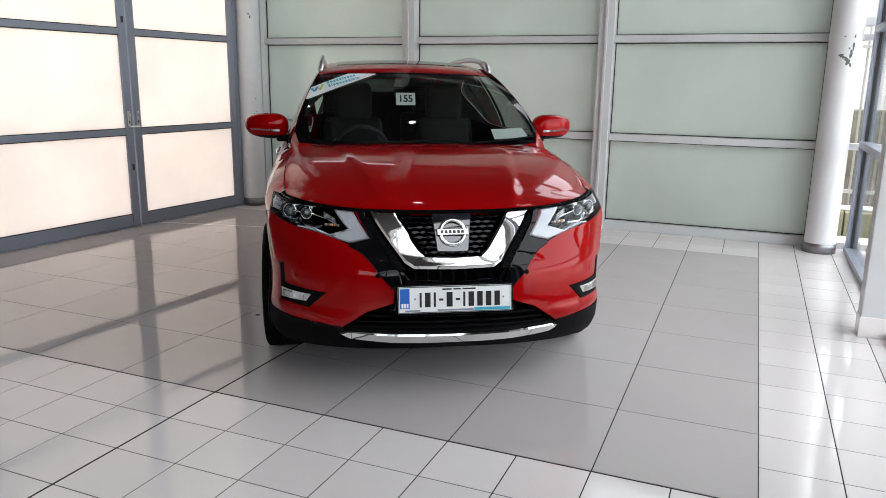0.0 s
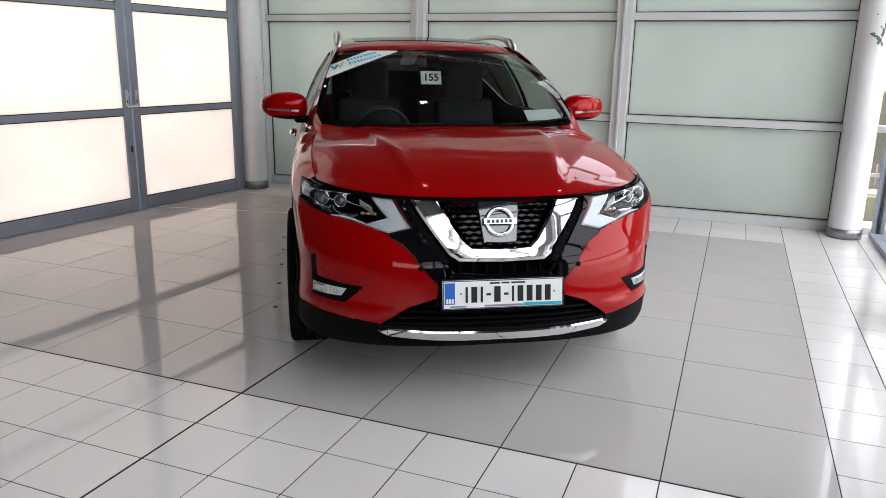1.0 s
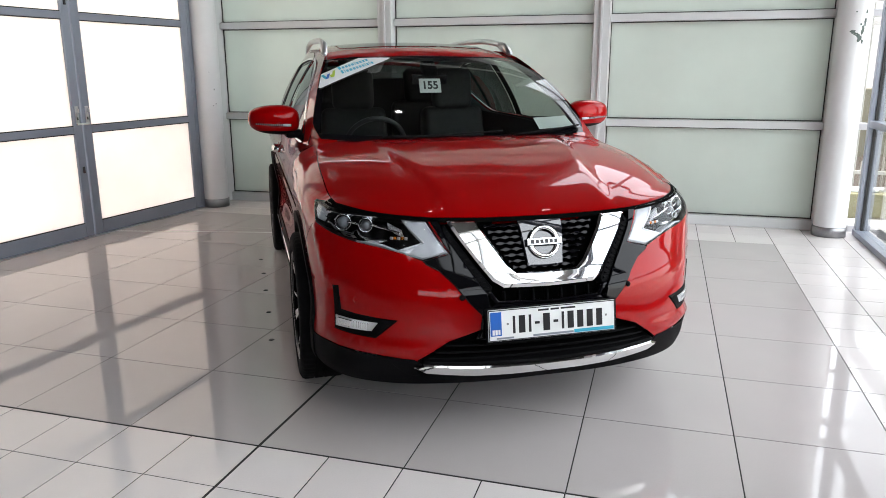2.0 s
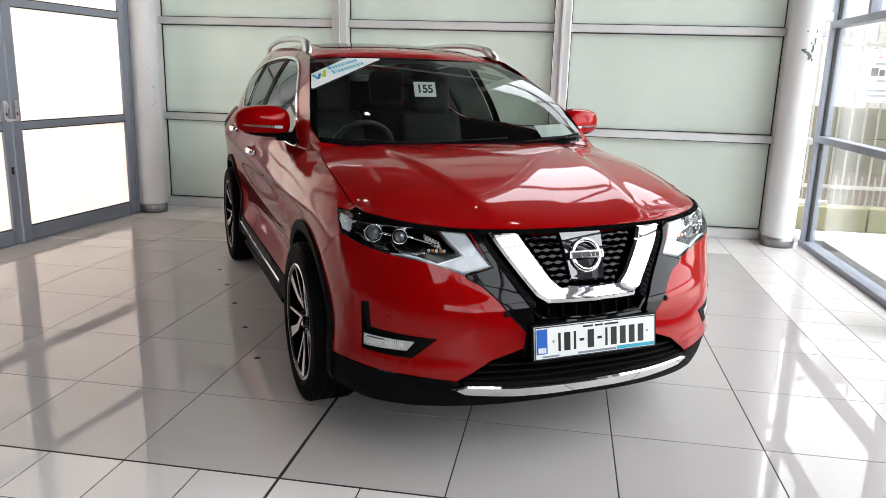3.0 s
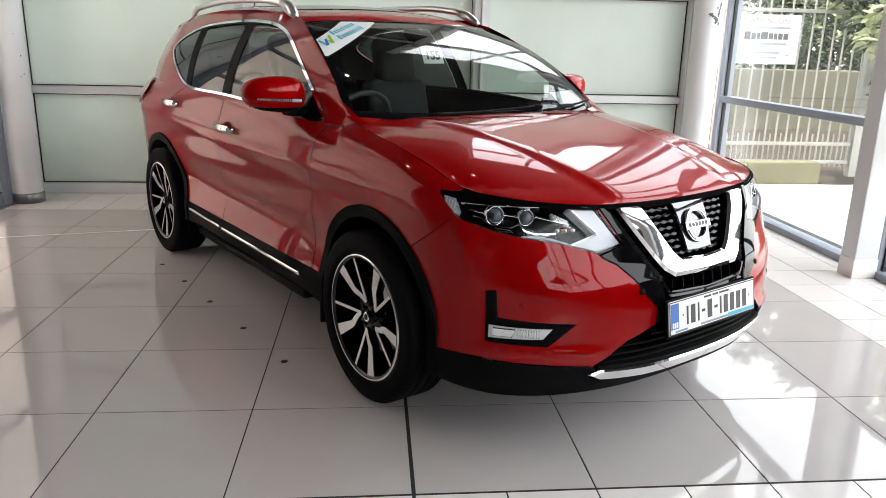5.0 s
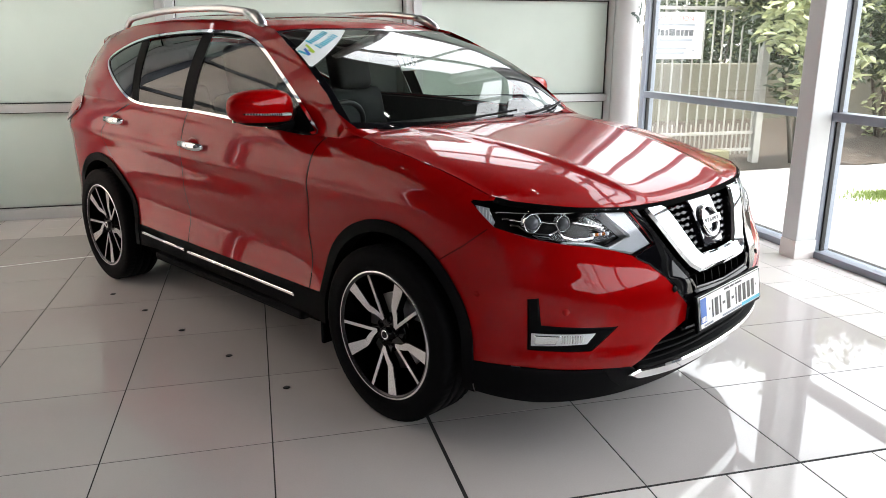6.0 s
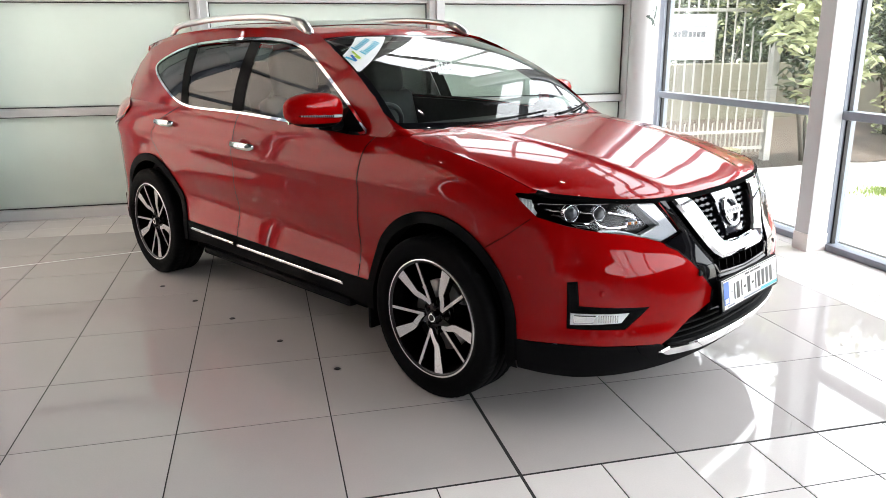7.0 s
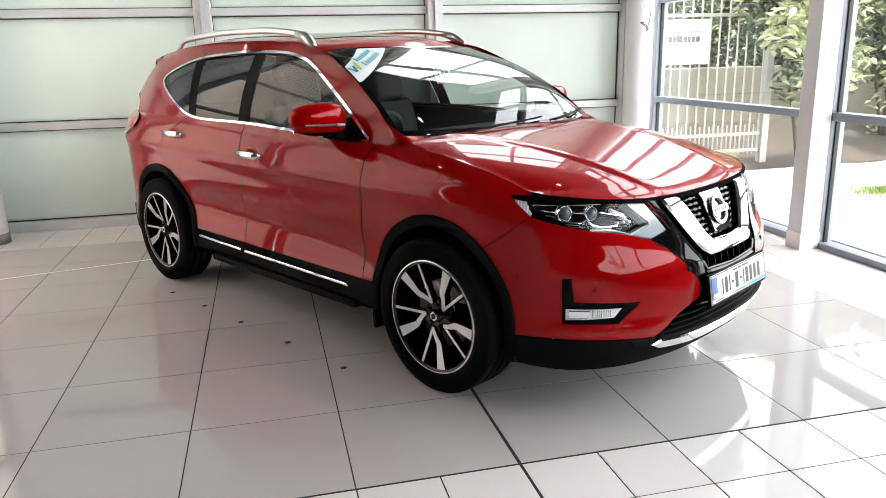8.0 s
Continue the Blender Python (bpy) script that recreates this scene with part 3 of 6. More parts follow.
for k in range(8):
    shrub(5.1 + 1.35 * k, 12.5 + 0.3 * (k % 2), [((0, 0, 2.4 + 0.2 * (k % 3)), (1.35, 0.9, 1.8), 5200, LEAF), ((0, -0.3, 2.5), (1.2, 0.8, 1.6), 500, LEAF_SUNLIT)], "dark evergreen tree growing above the retaining wall", 40 + k, 4, 0.15)
for k in range(7):
    shrub(6.6 + 1.9 * k, 15.5 + 0.4 * (k % 2), [((0, 0, 2.6 + 0.3 * (k % 2)), (1.9, 1.2, 2.4), 5200, LEAF)], "tall dark evergreen tree behind the retaining wall", 60 + k, 4, 0.24)
grass_bm = bmesh.new()
rnd = random.Random(8)
for _ in range(3500):
    x, y = 3.75 + rnd.gauss(0, 0.3), 6.85 + rnd.gauss(0, 0.14)
    a, h = rnd.uniform(0, 6.28), rnd.uniform(0.02, 0.05)
    d = Vector((math.cos(a), math.sin(a), 0)) * 0.006
    p = Vector((x, y, -0.045))
    grass_bm.faces.new([grass_bm.verts.new(q) for q in (p - d, p + d, p + Vector((d.y * 2, d.x * 2, h)))])
tagged(part("grass", grass_bm, GRASS), "small patch of mown green grass among the paving", "grass", kind="stuff")

# ---- the car's surfaces: x forward from the front axle, y to its left, z up ----
def pchip(xs, ys):
    """A smooth curve through a few knots that does not overshoot."""
    xs, ys = np.array(xs, float), np.array(ys, float)
    h, d = np.diff(xs), np.diff(ys) / np.diff(xs)
    m = np.zeros(len(xs))
    m[0], m[-1] = d[0], d[-1]
    for i in range(1, len(xs) - 1):
        if d[i - 1] * d[i] > 0:
            a, b = 2 * h[i] + h[i - 1], h[i] + 2 * h[i - 1]
            m[i] = (a + b) / (a / d[i - 1] + b / d[i])
    def curve(x):
        x = np.clip(np.asarray(x, float), xs[0], xs[-1])
        i = np.clip(np.searchsorted(xs, x) - 1, 0, len(xs) - 2)
        t = (x - xs[i]) / h[i]
        return ((1 + 2 * t) * (1 - t) ** 2 * ys[i] + t * (1 - t) ** 2 * h[i] * m[i]
                + t * t * (3 - 2 * t) * ys[i + 1] + t * t * (t - 1) * h[i] * m[i + 1])
    return curve


WIDE, NOSE, TAIL = 0.90, 0.965, -3.62


def plan_curve():
    """Half of the body's outline from above, from the nose round to the tail."""
    a = np.linspace(0, math.pi / 2, 1500)
    fx, fy = 0.26 + (NOSE - 0.26) * np.cos(a) ** (2 / 2.6), WIDE * np.sin(a) ** (2 / 2.6)
    mx = np.linspace(0.26, -2.78, 800)[1:-1]
    rx, ry = -2.78 + (TAIL + 2.78) * np.sin(a) ** (2 / 3), WIDE * np.cos(a) ** (2 / 3)
    px, py = np.concatenate([fx, mx, rx]), np.concatenate([fy, mx * 0 + WIDE, ry])
    s = np.concatenate([[0], np.cumsum(np.hypot(np.diff(px), np.diff(py)))])
    keep = np.concatenate([[True], np.diff(s) > 1e-9])
    u = np.linspace(0, s[-1], 1400)
    px, py = np.interp(u, s[keep], px[keep]), np.interp(u, s[keep], py[keep])
    for _ in range(30):
        px[1:-1], py[1:-1] = (px[:-2] + 2 * px[1:-1] + px[2:]) / 4, (py[:-2] + 2 * py[1:-1] + py[2:]) / 4
    tx, ty = np.gradient(px), np.gradient(py)
    size = np.hypot(tx, ty)
    return u, px, py, ty / size, -tx / size


PS, PX, PY, PNX, PNY = plan_curve()
SMAX = PS[-1]


def s_at_x(x):
    """Where the outline lies x metres ahead of the front axle."""
    return np.interp(-np.asarray(x, float), -PX, PS)


hood_front_x = pchip([0, 0.2, 0.41, 0.6, 0.70, 0.78], [0.815, 0.808, 0.785, 0.715, 0.64, 0.52])
hood_front_z = pchip([0, 0.2, 0.41, 0.6, 0.78], [0.915, 0.916, 0.922, 0.935, 0.958])
hood_side_y = pchip([-0.40, -0.25, -0.05, 0.15, 0.35, 0.52], [0.745, 0.77, 0.79, 0.80, 0.798, 0.78])
HOOD_REAR, HOOD_REAR_Z = -0.34, 1.135


def hood_z(x, y):
    y = abs(np.asarray(y, float))
    xe, ze = hood_front_x(np.minimum(y, 0.78)), hood_front_z(np.minimum(y, 0.78))
    u = np.clip((x - HOOD_REAR) / (xe - HOOD_REAR), 0, 0.9995)
    z = ze + (HOOD_REAR_Z - ze) * (1 - u ** 1.9) ** 0.82
    ridge = 0.53 - 0.19 * u
    side = np.clip((y - ridge) / (0.80 - ridge), 0, 1.3)
    swell = 1 / (1 + np.exp(-(y - ridge) / 0.012))
    hump = np.clip(u / 0.22, 0, 1) ** 0.7 * np.clip((1 - u) / 0.10, 0, 1) ** 0.8
    return z + hump * (0.010 * np.minimum(y / ridge, 1) ** 3 - swell * (0.014 + 0.030 * side ** 2)) - 0.012 * (1 - u) * (y / 0.8) ** 2


belt_y = pchip([-3.2, -2.9, -2.6, -2.2, -1.5, -0.9, -0.6, -0.40], [0.755, 0.81, 0.832, 0.845, 0.848, 0.842, 0.825, 0.80])
belt_z = pchip([-3.2, -2.6, -2.2, -1.5, -1.0, -0.55, -0.40], [1.165, 1.155, 1.148, 1.143, 1.125, 1.10, 1.105])


def rim_curve():
    """The upper edge of the lower body: hood edge, fender gap, belt line, tailgate."""
    fy = np.linspace(0, 0.78, 40)
    sx = np.linspace(0.52, -0.30, 30)[1:]
    bx = np.linspace(-0.50, -3.0, 60)
    ta = np.linspace(0, math.pi / 2, 30)[1:]
    tx, ty = -3.0 - 0.46 * np.sin(ta), 0.793 * np.cos(ta) ** 0.5
    x = np.concatenate([hood_front_x(fy), sx, bx, tx])
    y = np.concatenate([fy, hood_side_y(sx), belt_y(bx), ty])
    z = np.concatenate([hood_front_z(fy), hood_z(sx, hood_side_y(sx)), belt_z(bx), 1.16 + 0 * tx])
    return x, y, z


front_in = pchip([0.15, 0.22, 0.27, 0.33, 0.40, 0.48, 0.57, 0.63, 0.66, 0.69, 0.72, 0.76, 0.80, 0.86, 0.92, 0.97], [0.13, 0.085, 0.06, 0.03, 0.006, 0, 0.002, 0.009, 0.018, 0.036, 0.053, 0.070, 0.086, 0.11, 0.145, 0.18])
rear_in = pchip([0.15, 0.25, 0.40, 0.55, 0.75, 0.95, 1.16], [0.16, 0.06, 0.01, 0, 0.03, 0.07, 0.14])
side_in = pchip([0.15, 0.24, 0.30, 0.40, 0.46, 0.55, 0.68, 0.82, 0.95, 1.02, 1.16], [0.08, 0.03, 0.008, 0.008, 0.016, 0.020, 0.012, 0.004, 0, 0.006, 0.04])


def edge_table():
    rx, ry, rz = rim_curve()
    n = len(PS)
    deep, high = np.zeros(n), np.zeros(n)
    for i in range(n):
        dx, dy = -PNX[i], -PNY[i]
        ax, ay, ex, ey = rx[:-1] - PX[i], ry[:-1] - PY[i], np.diff(rx), np.diff(ry)
        det = dx * ey - dy * ex
        det = np.where(abs(det) < 1e-12, 1e-12, det)
        k, m = (ax * ey - ay * ex) / det, (ax * dy - ay * dx) / det
        ok = (m >= -1e-6) & (m <= 1 + 1e-6) & (k > -0.05) & (k < 0.6)
        if ok.any():
            j = np.flatnonzero(ok)[np.argmin(k[ok])]
            deep[i], high[i] = k[j], rz[j] + m[j] * (rz[j + 1] - rz[j])
        else:
            deep[i], high[i] = deep[i - 1], high[i - 1]
    deep[:8], high[:8] = deep[8], high[8]
    for _ in range(25):
        for a in (deep, high):
            a[1:-1] = (a[:-2] + 2 * a[1:-1] + a[2:]) / 4
    return deep, high


EDGE_IN, EDGE_Z = edge_table()


def rim_z(s):
    return np.interp(s, PS, EDGE_Z)


def base_in(s, z):
    nx, ny, x = np.interp(s, PS, PNX), np.interp(s, PS, PNY), np.interp(s, PS, PX)
    size = nx * nx + ny * ny
    rise = 0.055 * np.clip(-x, -0.5, 3.2) / 2.7
    crease = 0.011 * np.exp(-((z - 0.90 - rise) / 0.05) ** 2) * np.clip((0.35 - x) / 0.4, 0, 1)
    scoop = 0.027 * np.exp(-((z - 0.555 - 1.2 * rise) / 0.10) ** 2) * np.clip((-0.3 - x) / 0.4, 0, 1) * np.clip((x + 2.5) / 0.4, 0, 1)
    side = side_in(z) - crease + scoop
    edge = -0.011 * np.exp(-((s - 0.965 - 0.42 * (z - 0.64)) / 0.035) ** 2) * np.clip((z - 0.62) / 0.06, 0, 1) * np.clip((0.90 - z) / 0.05, 0, 1)
    edge = edge - 0.014 * np.exp(-((z - 0.418) / 0.022) ** 2) * np.clip((1.0 - s) / 0.1, 0, 1) * np.clip((s - 0.45) / 0.1, 0, 1)
    ridge = 0.70 + 0.07 * (s - 0.45)
    edge = edge - 0.0012 * np.exp(-((z - ridge) / 0.025) ** 2) * np.clip((1.12 - s) / 0.15, 0, 1) * np.clip((s - 0.40) / 0.12, 0, 1)
    return edge + (nx * nx * np.where(nx > 0, front_in(z), rear_in(z)) + ny * ny * side) / size


def shell(s, z, off=0.0):
    """The lower body: s metres along the outline from the nose, z metres up."""
    s, z = np.asarray(s, float), np.asarray(z, float)
    top = rim_z(s)
    roll = np.interp(s, PS, EDGE_IN) - base_in(s, top)
    t = np.clip((z - (top - 0.13)) / 0.13, 0, 1) * 0.97
    d = base_in(s, z) + roll * (1 - np.sqrt(1 - t * t)) / (1 - math.sqrt(1 - 0.97 ** 2)) - off
    nx, ny = np.interp(s, PS, PNX), np.interp(s, PS, PNY)
    return np.stack([np.interp(s, PS, PX) - d * nx, np.interp(s, PS, PY) - d * ny, z + 0 * s], -1)


def hood(x, y, off=0.0):
    x, y = np.asarray(x, float), np.asarray(y, float)
    return np.stack([x, y, hood_z(x, y) + off], -1)


def cabin_side(x, z, off=0.0):
    """The side of the cabin above the belt line."""
    x, z = np.asarray(x, float), np.asarray(z, float)
    t = np.clip(z - belt_z(x), -0.1, 1)
    rear = np.clip((-2.3 - x) / 0.9, 0, 1.2) ** 2
    return np.stack([x, belt_y(x) - 0.30 * t - 0.55 * t * t - 0.05 * rear * t + off, z], -1)


def screen(a, b, off=0.0):
    """The windscreen: a across from the middle (1 at the pillar), b up from the cowl."""
    a, b = np.asarray(a, float), np.asarray(b, float)
    x0, z0 = -0.24 - 0.06 * a * a - 0.07 * a ** 6, 1.115 + 0.025 * a * a
    x1, z1 = -1.09 - 0.01 * a * a - 0.01 * a ** 6, 1.562 - 0.006 * a * a - 0.016 * a ** 6
    bow = np.sin(math.pi * np.clip(b, 0, 1))
    return np.stack([x0 + (x1 - x0) * b + 0.02 * bow, (0.785 + (0.615 - 0.785) * b + 0.006 * bow) * a, z0 + (z1 - z0) * b + 0.045 * bow + off], -1)


roof_mid = pchip([-3.35, -3.0, -2.6, -2.1, -1.7, -1.4, -1.2, -1.09], [1.54, 1.60, 1.645, 1.665, 1.66, 1.635, 1.60, 1.562])


def roof(x, y, off=0.0):
    x, y = np.asarray(x, float), np.asarray(y, float)
    return np.stack([x, y, roof_mid(x) - 0.030 * (y / 0.60) ** 2 - 0.02 * (y / 0.62) ** 8 + off], -1)



def normal_of(fn, u, v):
    e = 1e-3
    n = np.cross(fn(u + e, v) - fn(u - e, v), fn(u, v + e) - fn(u, v - e))
    return n / np.maximum(np.linalg.norm(n, axis=-1, keepdims=True), 1e-9)


def inside(poly, pts):
    x, y = pts[:, 0], pts[:, 1]
    hit = np.zeros(len(pts), bool)
    for (x0, y0), (x1, y1) in zip(poly, np.roll(poly, -1, 0)):
        if y0 != y1:
            hit ^= ((y0 > y) != (y1 > y)) & (x < (x1 - x0) * (y - y0) / (y1 - y0) + x0)
    return hit


def dense(poly, step, closed=True):
    poly = np.array(poly, float)
    out = []
    for a, b in zip(poly, np.roll(poly, -1, 0)) if closed else zip(poly[:-1], poly[1:]):
        n = max(1, int(np.ceil(np.linalg.norm(b - a) / step)))
        out += [a + (b - a) * k / n for k in range(n)]
    if not closed:
        out.append(poly[-1])
    return np.array(out)


def rounded(poly, cut=0.25):
    """A polygon with its corners softened."""
    for _ in range(2):
        poly = np.array(poly, float)
        nxt = np.roll(poly, -1, 0)
        poly = np.stack([poly + (nxt - poly) * cut, nxt - (nxt - poly) * cut], 1).reshape(-1, 2)
    return poly


def band(path, wide):
    """A thin strip along a line."""
    p = np.array(path, float)
    t = np.gradient(p, axis=0)
    t /= np.linalg.norm(t, axis=1, keepdims=True)
    n = np.stack([-t[:, 1], t[:, 0]], 1) * wide / 2
    return np.concatenate([p + n, (p - n)[::-1]])


def cut_chart(fn, outline, regions, step=0.03, steps=None, outward=None):
    """Divides a surface into regions along their outlines. Regions: (name, polygon, offset); the first that holds a face takes it."""
    from mathutils.geometry import delaunay_2d_cdt
    sx, sy = steps or (step, step)
    size = np.array([sx, sy])
    outline = np.array(outline, float)
    lines = [dense(outline / size, 0.7)] + [dense(np.array(p, float) / size, 0.7) for _, p, _ in regions if p is not None]
    pts, edges = [], []
    for ln in lines:
        b = len(pts)
        pts += [tuple(q) for q in ln]
        edges += [(b + k, b + (k + 1) % len(ln)) for k in range(len(ln))]
    lo, hi = (outline / size).min(0), (outline / size).max(0)
    g = np.stack(np.meshgrid(np.arange(lo[0] + 0.5, hi[0], 1.0), np.arange(lo[1] + 0.5, hi[1], 1.0)), -1).reshape(-1, 2)
    g = g[inside(outline / size, g)]
    have = np.array(pts)
    if len(g):
        near = np.array([np.min(np.sum((have - q) ** 2, 1)) for q in g])
        g = g[near > 0.16]
    pts += [tuple(q) for q in g]
    vs, _, fs, _, _, _ = delaunay_2d_cdt([Vector(p) for p in pts], edges, [], 0, 1e-5)
    uv = np.array([(v.x, v.y) for v in vs]) * size
    tri = np.array([f for f in fs if len(f) == 3])
    mid = uv[tri].mean(1)
    keep = inside(outline, mid)
    tri, mid = tri[keep], mid[keep]
    free = np.ones(len(tri), bool)
    made = {}
    nrm = normal_of(fn, uv[:, 0], uv[:, 1])
    flip = 1.0
    if outward is not None:
        flip = 1.0 if np.mean(nrm @ np.array(outward)) > 0 else -1.0
    else:
        c = fn(uv[:, 0], uv[:, 1])
        flip = 1.0 if np.mean(np.sum(nrm * (c - np.array([-1.3, 0, 0.6])), 1)) > 0 else -1.0
    nrm = nrm * flip
    for name, poly, off in list(regions) + [("rest", None, 0.0)]:
        take = free & (inside(np.array(poly, float), mid) if poly is not None else True)
        free &= ~take
        if off is None or not take.any():
            continue
        idx, inv = np.unique(tri[take], return_inverse=True)
        f = inv.reshape(-1, 3)
        co = fn(uv[idx, 0], uv[idx, 1]) + nrm[idx] * off
        a = np.cross(co[f[:, 1]] - co[f[:, 0]], co[f[:, 2]] - co[f[:, 0]])
        bad = np.sum(a * nrm[idx][f[:, 0]], 1) < 0
        f[bad] = f[bad][:, ::-1]
        sheet = (co, f, nrm[idx])
        made[name] = join(made[name], sheet) if name in made else sheet
    return made


def join(a, b):
    return np.concatenate([a[0], b[0]]), np.concatenate([a[1], b[1] + len(a[0])]), np.concatenate([a[2], b[2]])


def flipped(sheet):
    m = np.array([1, -1, 1])
    return sheet[0] * m, sheet[1][:, ::-1], sheet[2] * m


def both(sheet):
    return join(sheet, flipped(sheet))


def islands(sheet):
    """The separate pieces of a sheet; crumbs stay with the largest."""
    key = {}
    ids = np.array([key.setdefault(tuple(q), len(key)) for q in np.round(sheet[0], 4).tolist()])
    root = list(range(len(key)))

    def find(i):
        while root[i] != i:
            root[i] = root[root[i]]
            i = root[i]
        return i
    for f in sheet[1]:
        a, b, c = (find(ids[k]) for k in f)
        root[b] = a
        root[find(c)] = a
    tag = np.array([find(ids[f[0]]) for f in sheet[1]])
    names, counts = np.unique(tag, return_counts=True)
    big = names[counts >= 20] if (counts >= 20).any() else names
    tag = np.where(np.isin(tag, big), tag, -1)
    out = []
    for t in sorted(set(tag.tolist()) - {-1}, key=lambda t: -np.sum(tag == t)):
        idx, inv = np.unique(sheet[1][tag == t], return_inverse=True)
        out.append((sheet[0][idx], inv.reshape(-1, 3), sheet[2][idx]))
    return out


def emit(name, sheet, material, parent, label=""):
    """Links a sheet under its thing, each separate piece as an object."""
    first = None
    for co, faces, normals in islands(sheet):
        mesh = bpy.data.meshes.new(name)
        mesh.from_pydata(co.tolist(), [], faces.tolist())
        mesh.shade_smooth()
        mesh.normals_split_custom_set_from_vertices([tuple(n) for n in normals])
        ob = link(name, mesh, material, parent, label)
        first = first or ob
    return first


def shrunk(poly, d):
    poly = np.array(poly, float)
    e = np.roll(poly, -1, 0) - poly
    area = np.sum(poly[:, 0] * np.roll(poly, -1, 0)[:, 1] - np.roll(poly, -1, 0)[:, 0] * poly[:, 1])
    n = np.stack([-e[:, 1], e[:, 0]], 1) * (1 if area > 0 else -1)
    n /= np.maximum(np.linalg.norm(n, axis=1, keepdims=True), 1e-9)
    m = n + np.roll(n, 1, 0)
    m /= np.maximum(np.sum(m * m, 1, keepdims=True) / 2, 0.35)
    return poly + m * d


def slab(fn, poly, top, bottom, chamfer=0.004, step=0.02):
    """A raised piece on a surface: face, chamfer and side walls."""
    poly = dense(poly, step * 0.7)
    inner = shrunk(poly, chamfer)
    inner[poly[:, 0] == 0, 0] = 0
    face = cut_chart(fn, inner, [], step)["rest"]
    n = face[2].copy()
    n[abs(face[0][:, 1]) < 1e-6, 1] = 0
    co, f = face[0] + n * top, face[1]
    nr = normal_of(fn, poly[:, 0], poly[:, 1])
    if np.mean(nr @ n.mean(0)) < 0:
        nr = -nr
    nr[poly[:, 0] == 0, 1] = 0
    base = fn(poly[:, 0], poly[:, 1])
    ins = fn(inner[:, 0], inner[:, 1]) + nr * top
    rings = [ins, base + nr * (top - chamfer), base + nr * (top - chamfer), base + nr * bottom]
    k = len(poly)
    out = base - base.mean(0)
    side = np.cross(np.roll(base, -1, 0) - np.roll(base, 1, 0), nr)
    side /= np.maximum(np.linalg.norm(side, axis=1, keepdims=True), 1e-9)
    side[poly[:, 0] == 0, 1] = 0
    side /= np.maximum(np.linalg.norm(side, axis=1, keepdims=True), 1e-9)
    if np.mean(np.sum(side * out, 1)) < 0:
        side = -side
    mix = side + nr
    mix /= np.maximum(np.linalg.norm(mix, axis=1, keepdims=True), 1e-9)
    V, F, N = [co], [f], [n]
    b = len(co)
    for (r0, r1), nn in (((rings[0], rings[1]), mix), ((rings[2], rings[3]), side)):
        V += [r0, r1]
        N += [nn, nn]
        i, j = np.arange(k), (np.arange(k) + 1) % k
        quad = np.concatenate([np.stack([b + i, b + j, b + k + j], 1), np.stack([b + i, b + k + j, b + k + i], 1)])
        allv = np.concatenate(V)
        a = np.cross(allv[quad[:, 1]] - allv[quad[:, 0]], allv[quad[:, 2]] - allv[quad[:, 0]])
        bad = np.sum(a * np.concatenate(N)[quad[:, 0]], 1) < 0
        quad[bad] = quad[bad][:, ::-1]
        F.append(quad)
        b += 2 * k
    return np.concatenate(V), np.concatenate(F), np.concatenate(N)


def ribbon(a, b, outward):
    """A strip between two edges with the same number of points."""
    a, b = np.array(a, float), np.array(b, float)
    n = np.cross(np.gradient(a, axis=0), b - a)
    n /= np.maximum(np.linalg.norm(n, axis=1, keepdims=True), 1e-9)
    if np.mean(n @ np.array(outward)) < 0:
        n = -n
    k = len(a)
    i = np.arange(k - 1)
    f = np.concatenate([np.stack([i, i + 1, k + i + 1], 1), np.stack([i, k + i + 1, k + i], 1)])
    co = np.concatenate([a, b])
    c = np.cross(co[f[0, 1]] - co[f[0, 0]], co[f[0, 2]] - co[f[0, 0]])
    if c @ n[0] < 0:
        f = f[:, ::-1]
    return co, f, np.concatenate([n, n])


def blended(a, b, na, nb, outward):
    """A strip whose shading runs on smoothly into the surfaces on both sides."""
    co, f, _ = ribbon(a, b, outward)
    n = np.concatenate([na, nb])
    n = n / np.maximum(np.linalg.norm(n, axis=1, keepdims=True), 1e-9)
    c = np.cross(co[f[:, 1]] - co[f[:, 0]], co[f[:, 2]] - co[f[:, 0]])
    away = np.sum(c * n[f].mean(1), 1) < 0
    f = np.where(away[:, None], f[:, ::-1], f)
    return co, f, n


def facing(fn, u, v, outward):
    """A surface's normals, turned to the side named."""
    n = normal_of(fn, np.asarray(u, float), np.asarray(v, float))
    return np.where((n @ np.array(outward))[:, None] < 0, -n, n)


# ---- the car ----
CAR = pose(-1.588, 3.843, 0, 0, 0, -58.5)
car = thing("car", CAR, "shiny red sport utility car with chrome trim, parked on tiles", "car")
AXLES, WHEEL_Z, WHEEL_R = (0.0, -2.68), 0.361, 0.361


def arc_on_side(cx, r, z0=WHEEL_Z, tall=1.03, a0=-20, a1=200, n=44):
    a = np.radians(np.linspace(a0, a1, n))
    return np.stack([s_at_x(cx + r * np.cos(a)), z0 + r * tall * np.sin(a)], 1)


def low_z(s):
    return np.interp(s, [0, 0.45, 0.9, 1.2, 2.05, 2.25, 3.6, 3.8, 4.6, SMAX], [0.268, 0.262, 0.25, 0.26, 0.30, 0.315, 0.325, 0.31, 0.30, 0.28])


def on_rim(s, below=0.003):
    return [s, float(rim_z(s)) - below]


ss = np.linspace(0.0, SMAX, 170)
outline = np.concatenate([np.stack([ss, low_z(ss)], 1), np.stack([ss, rim_z(ss)], 1)[::-1]])

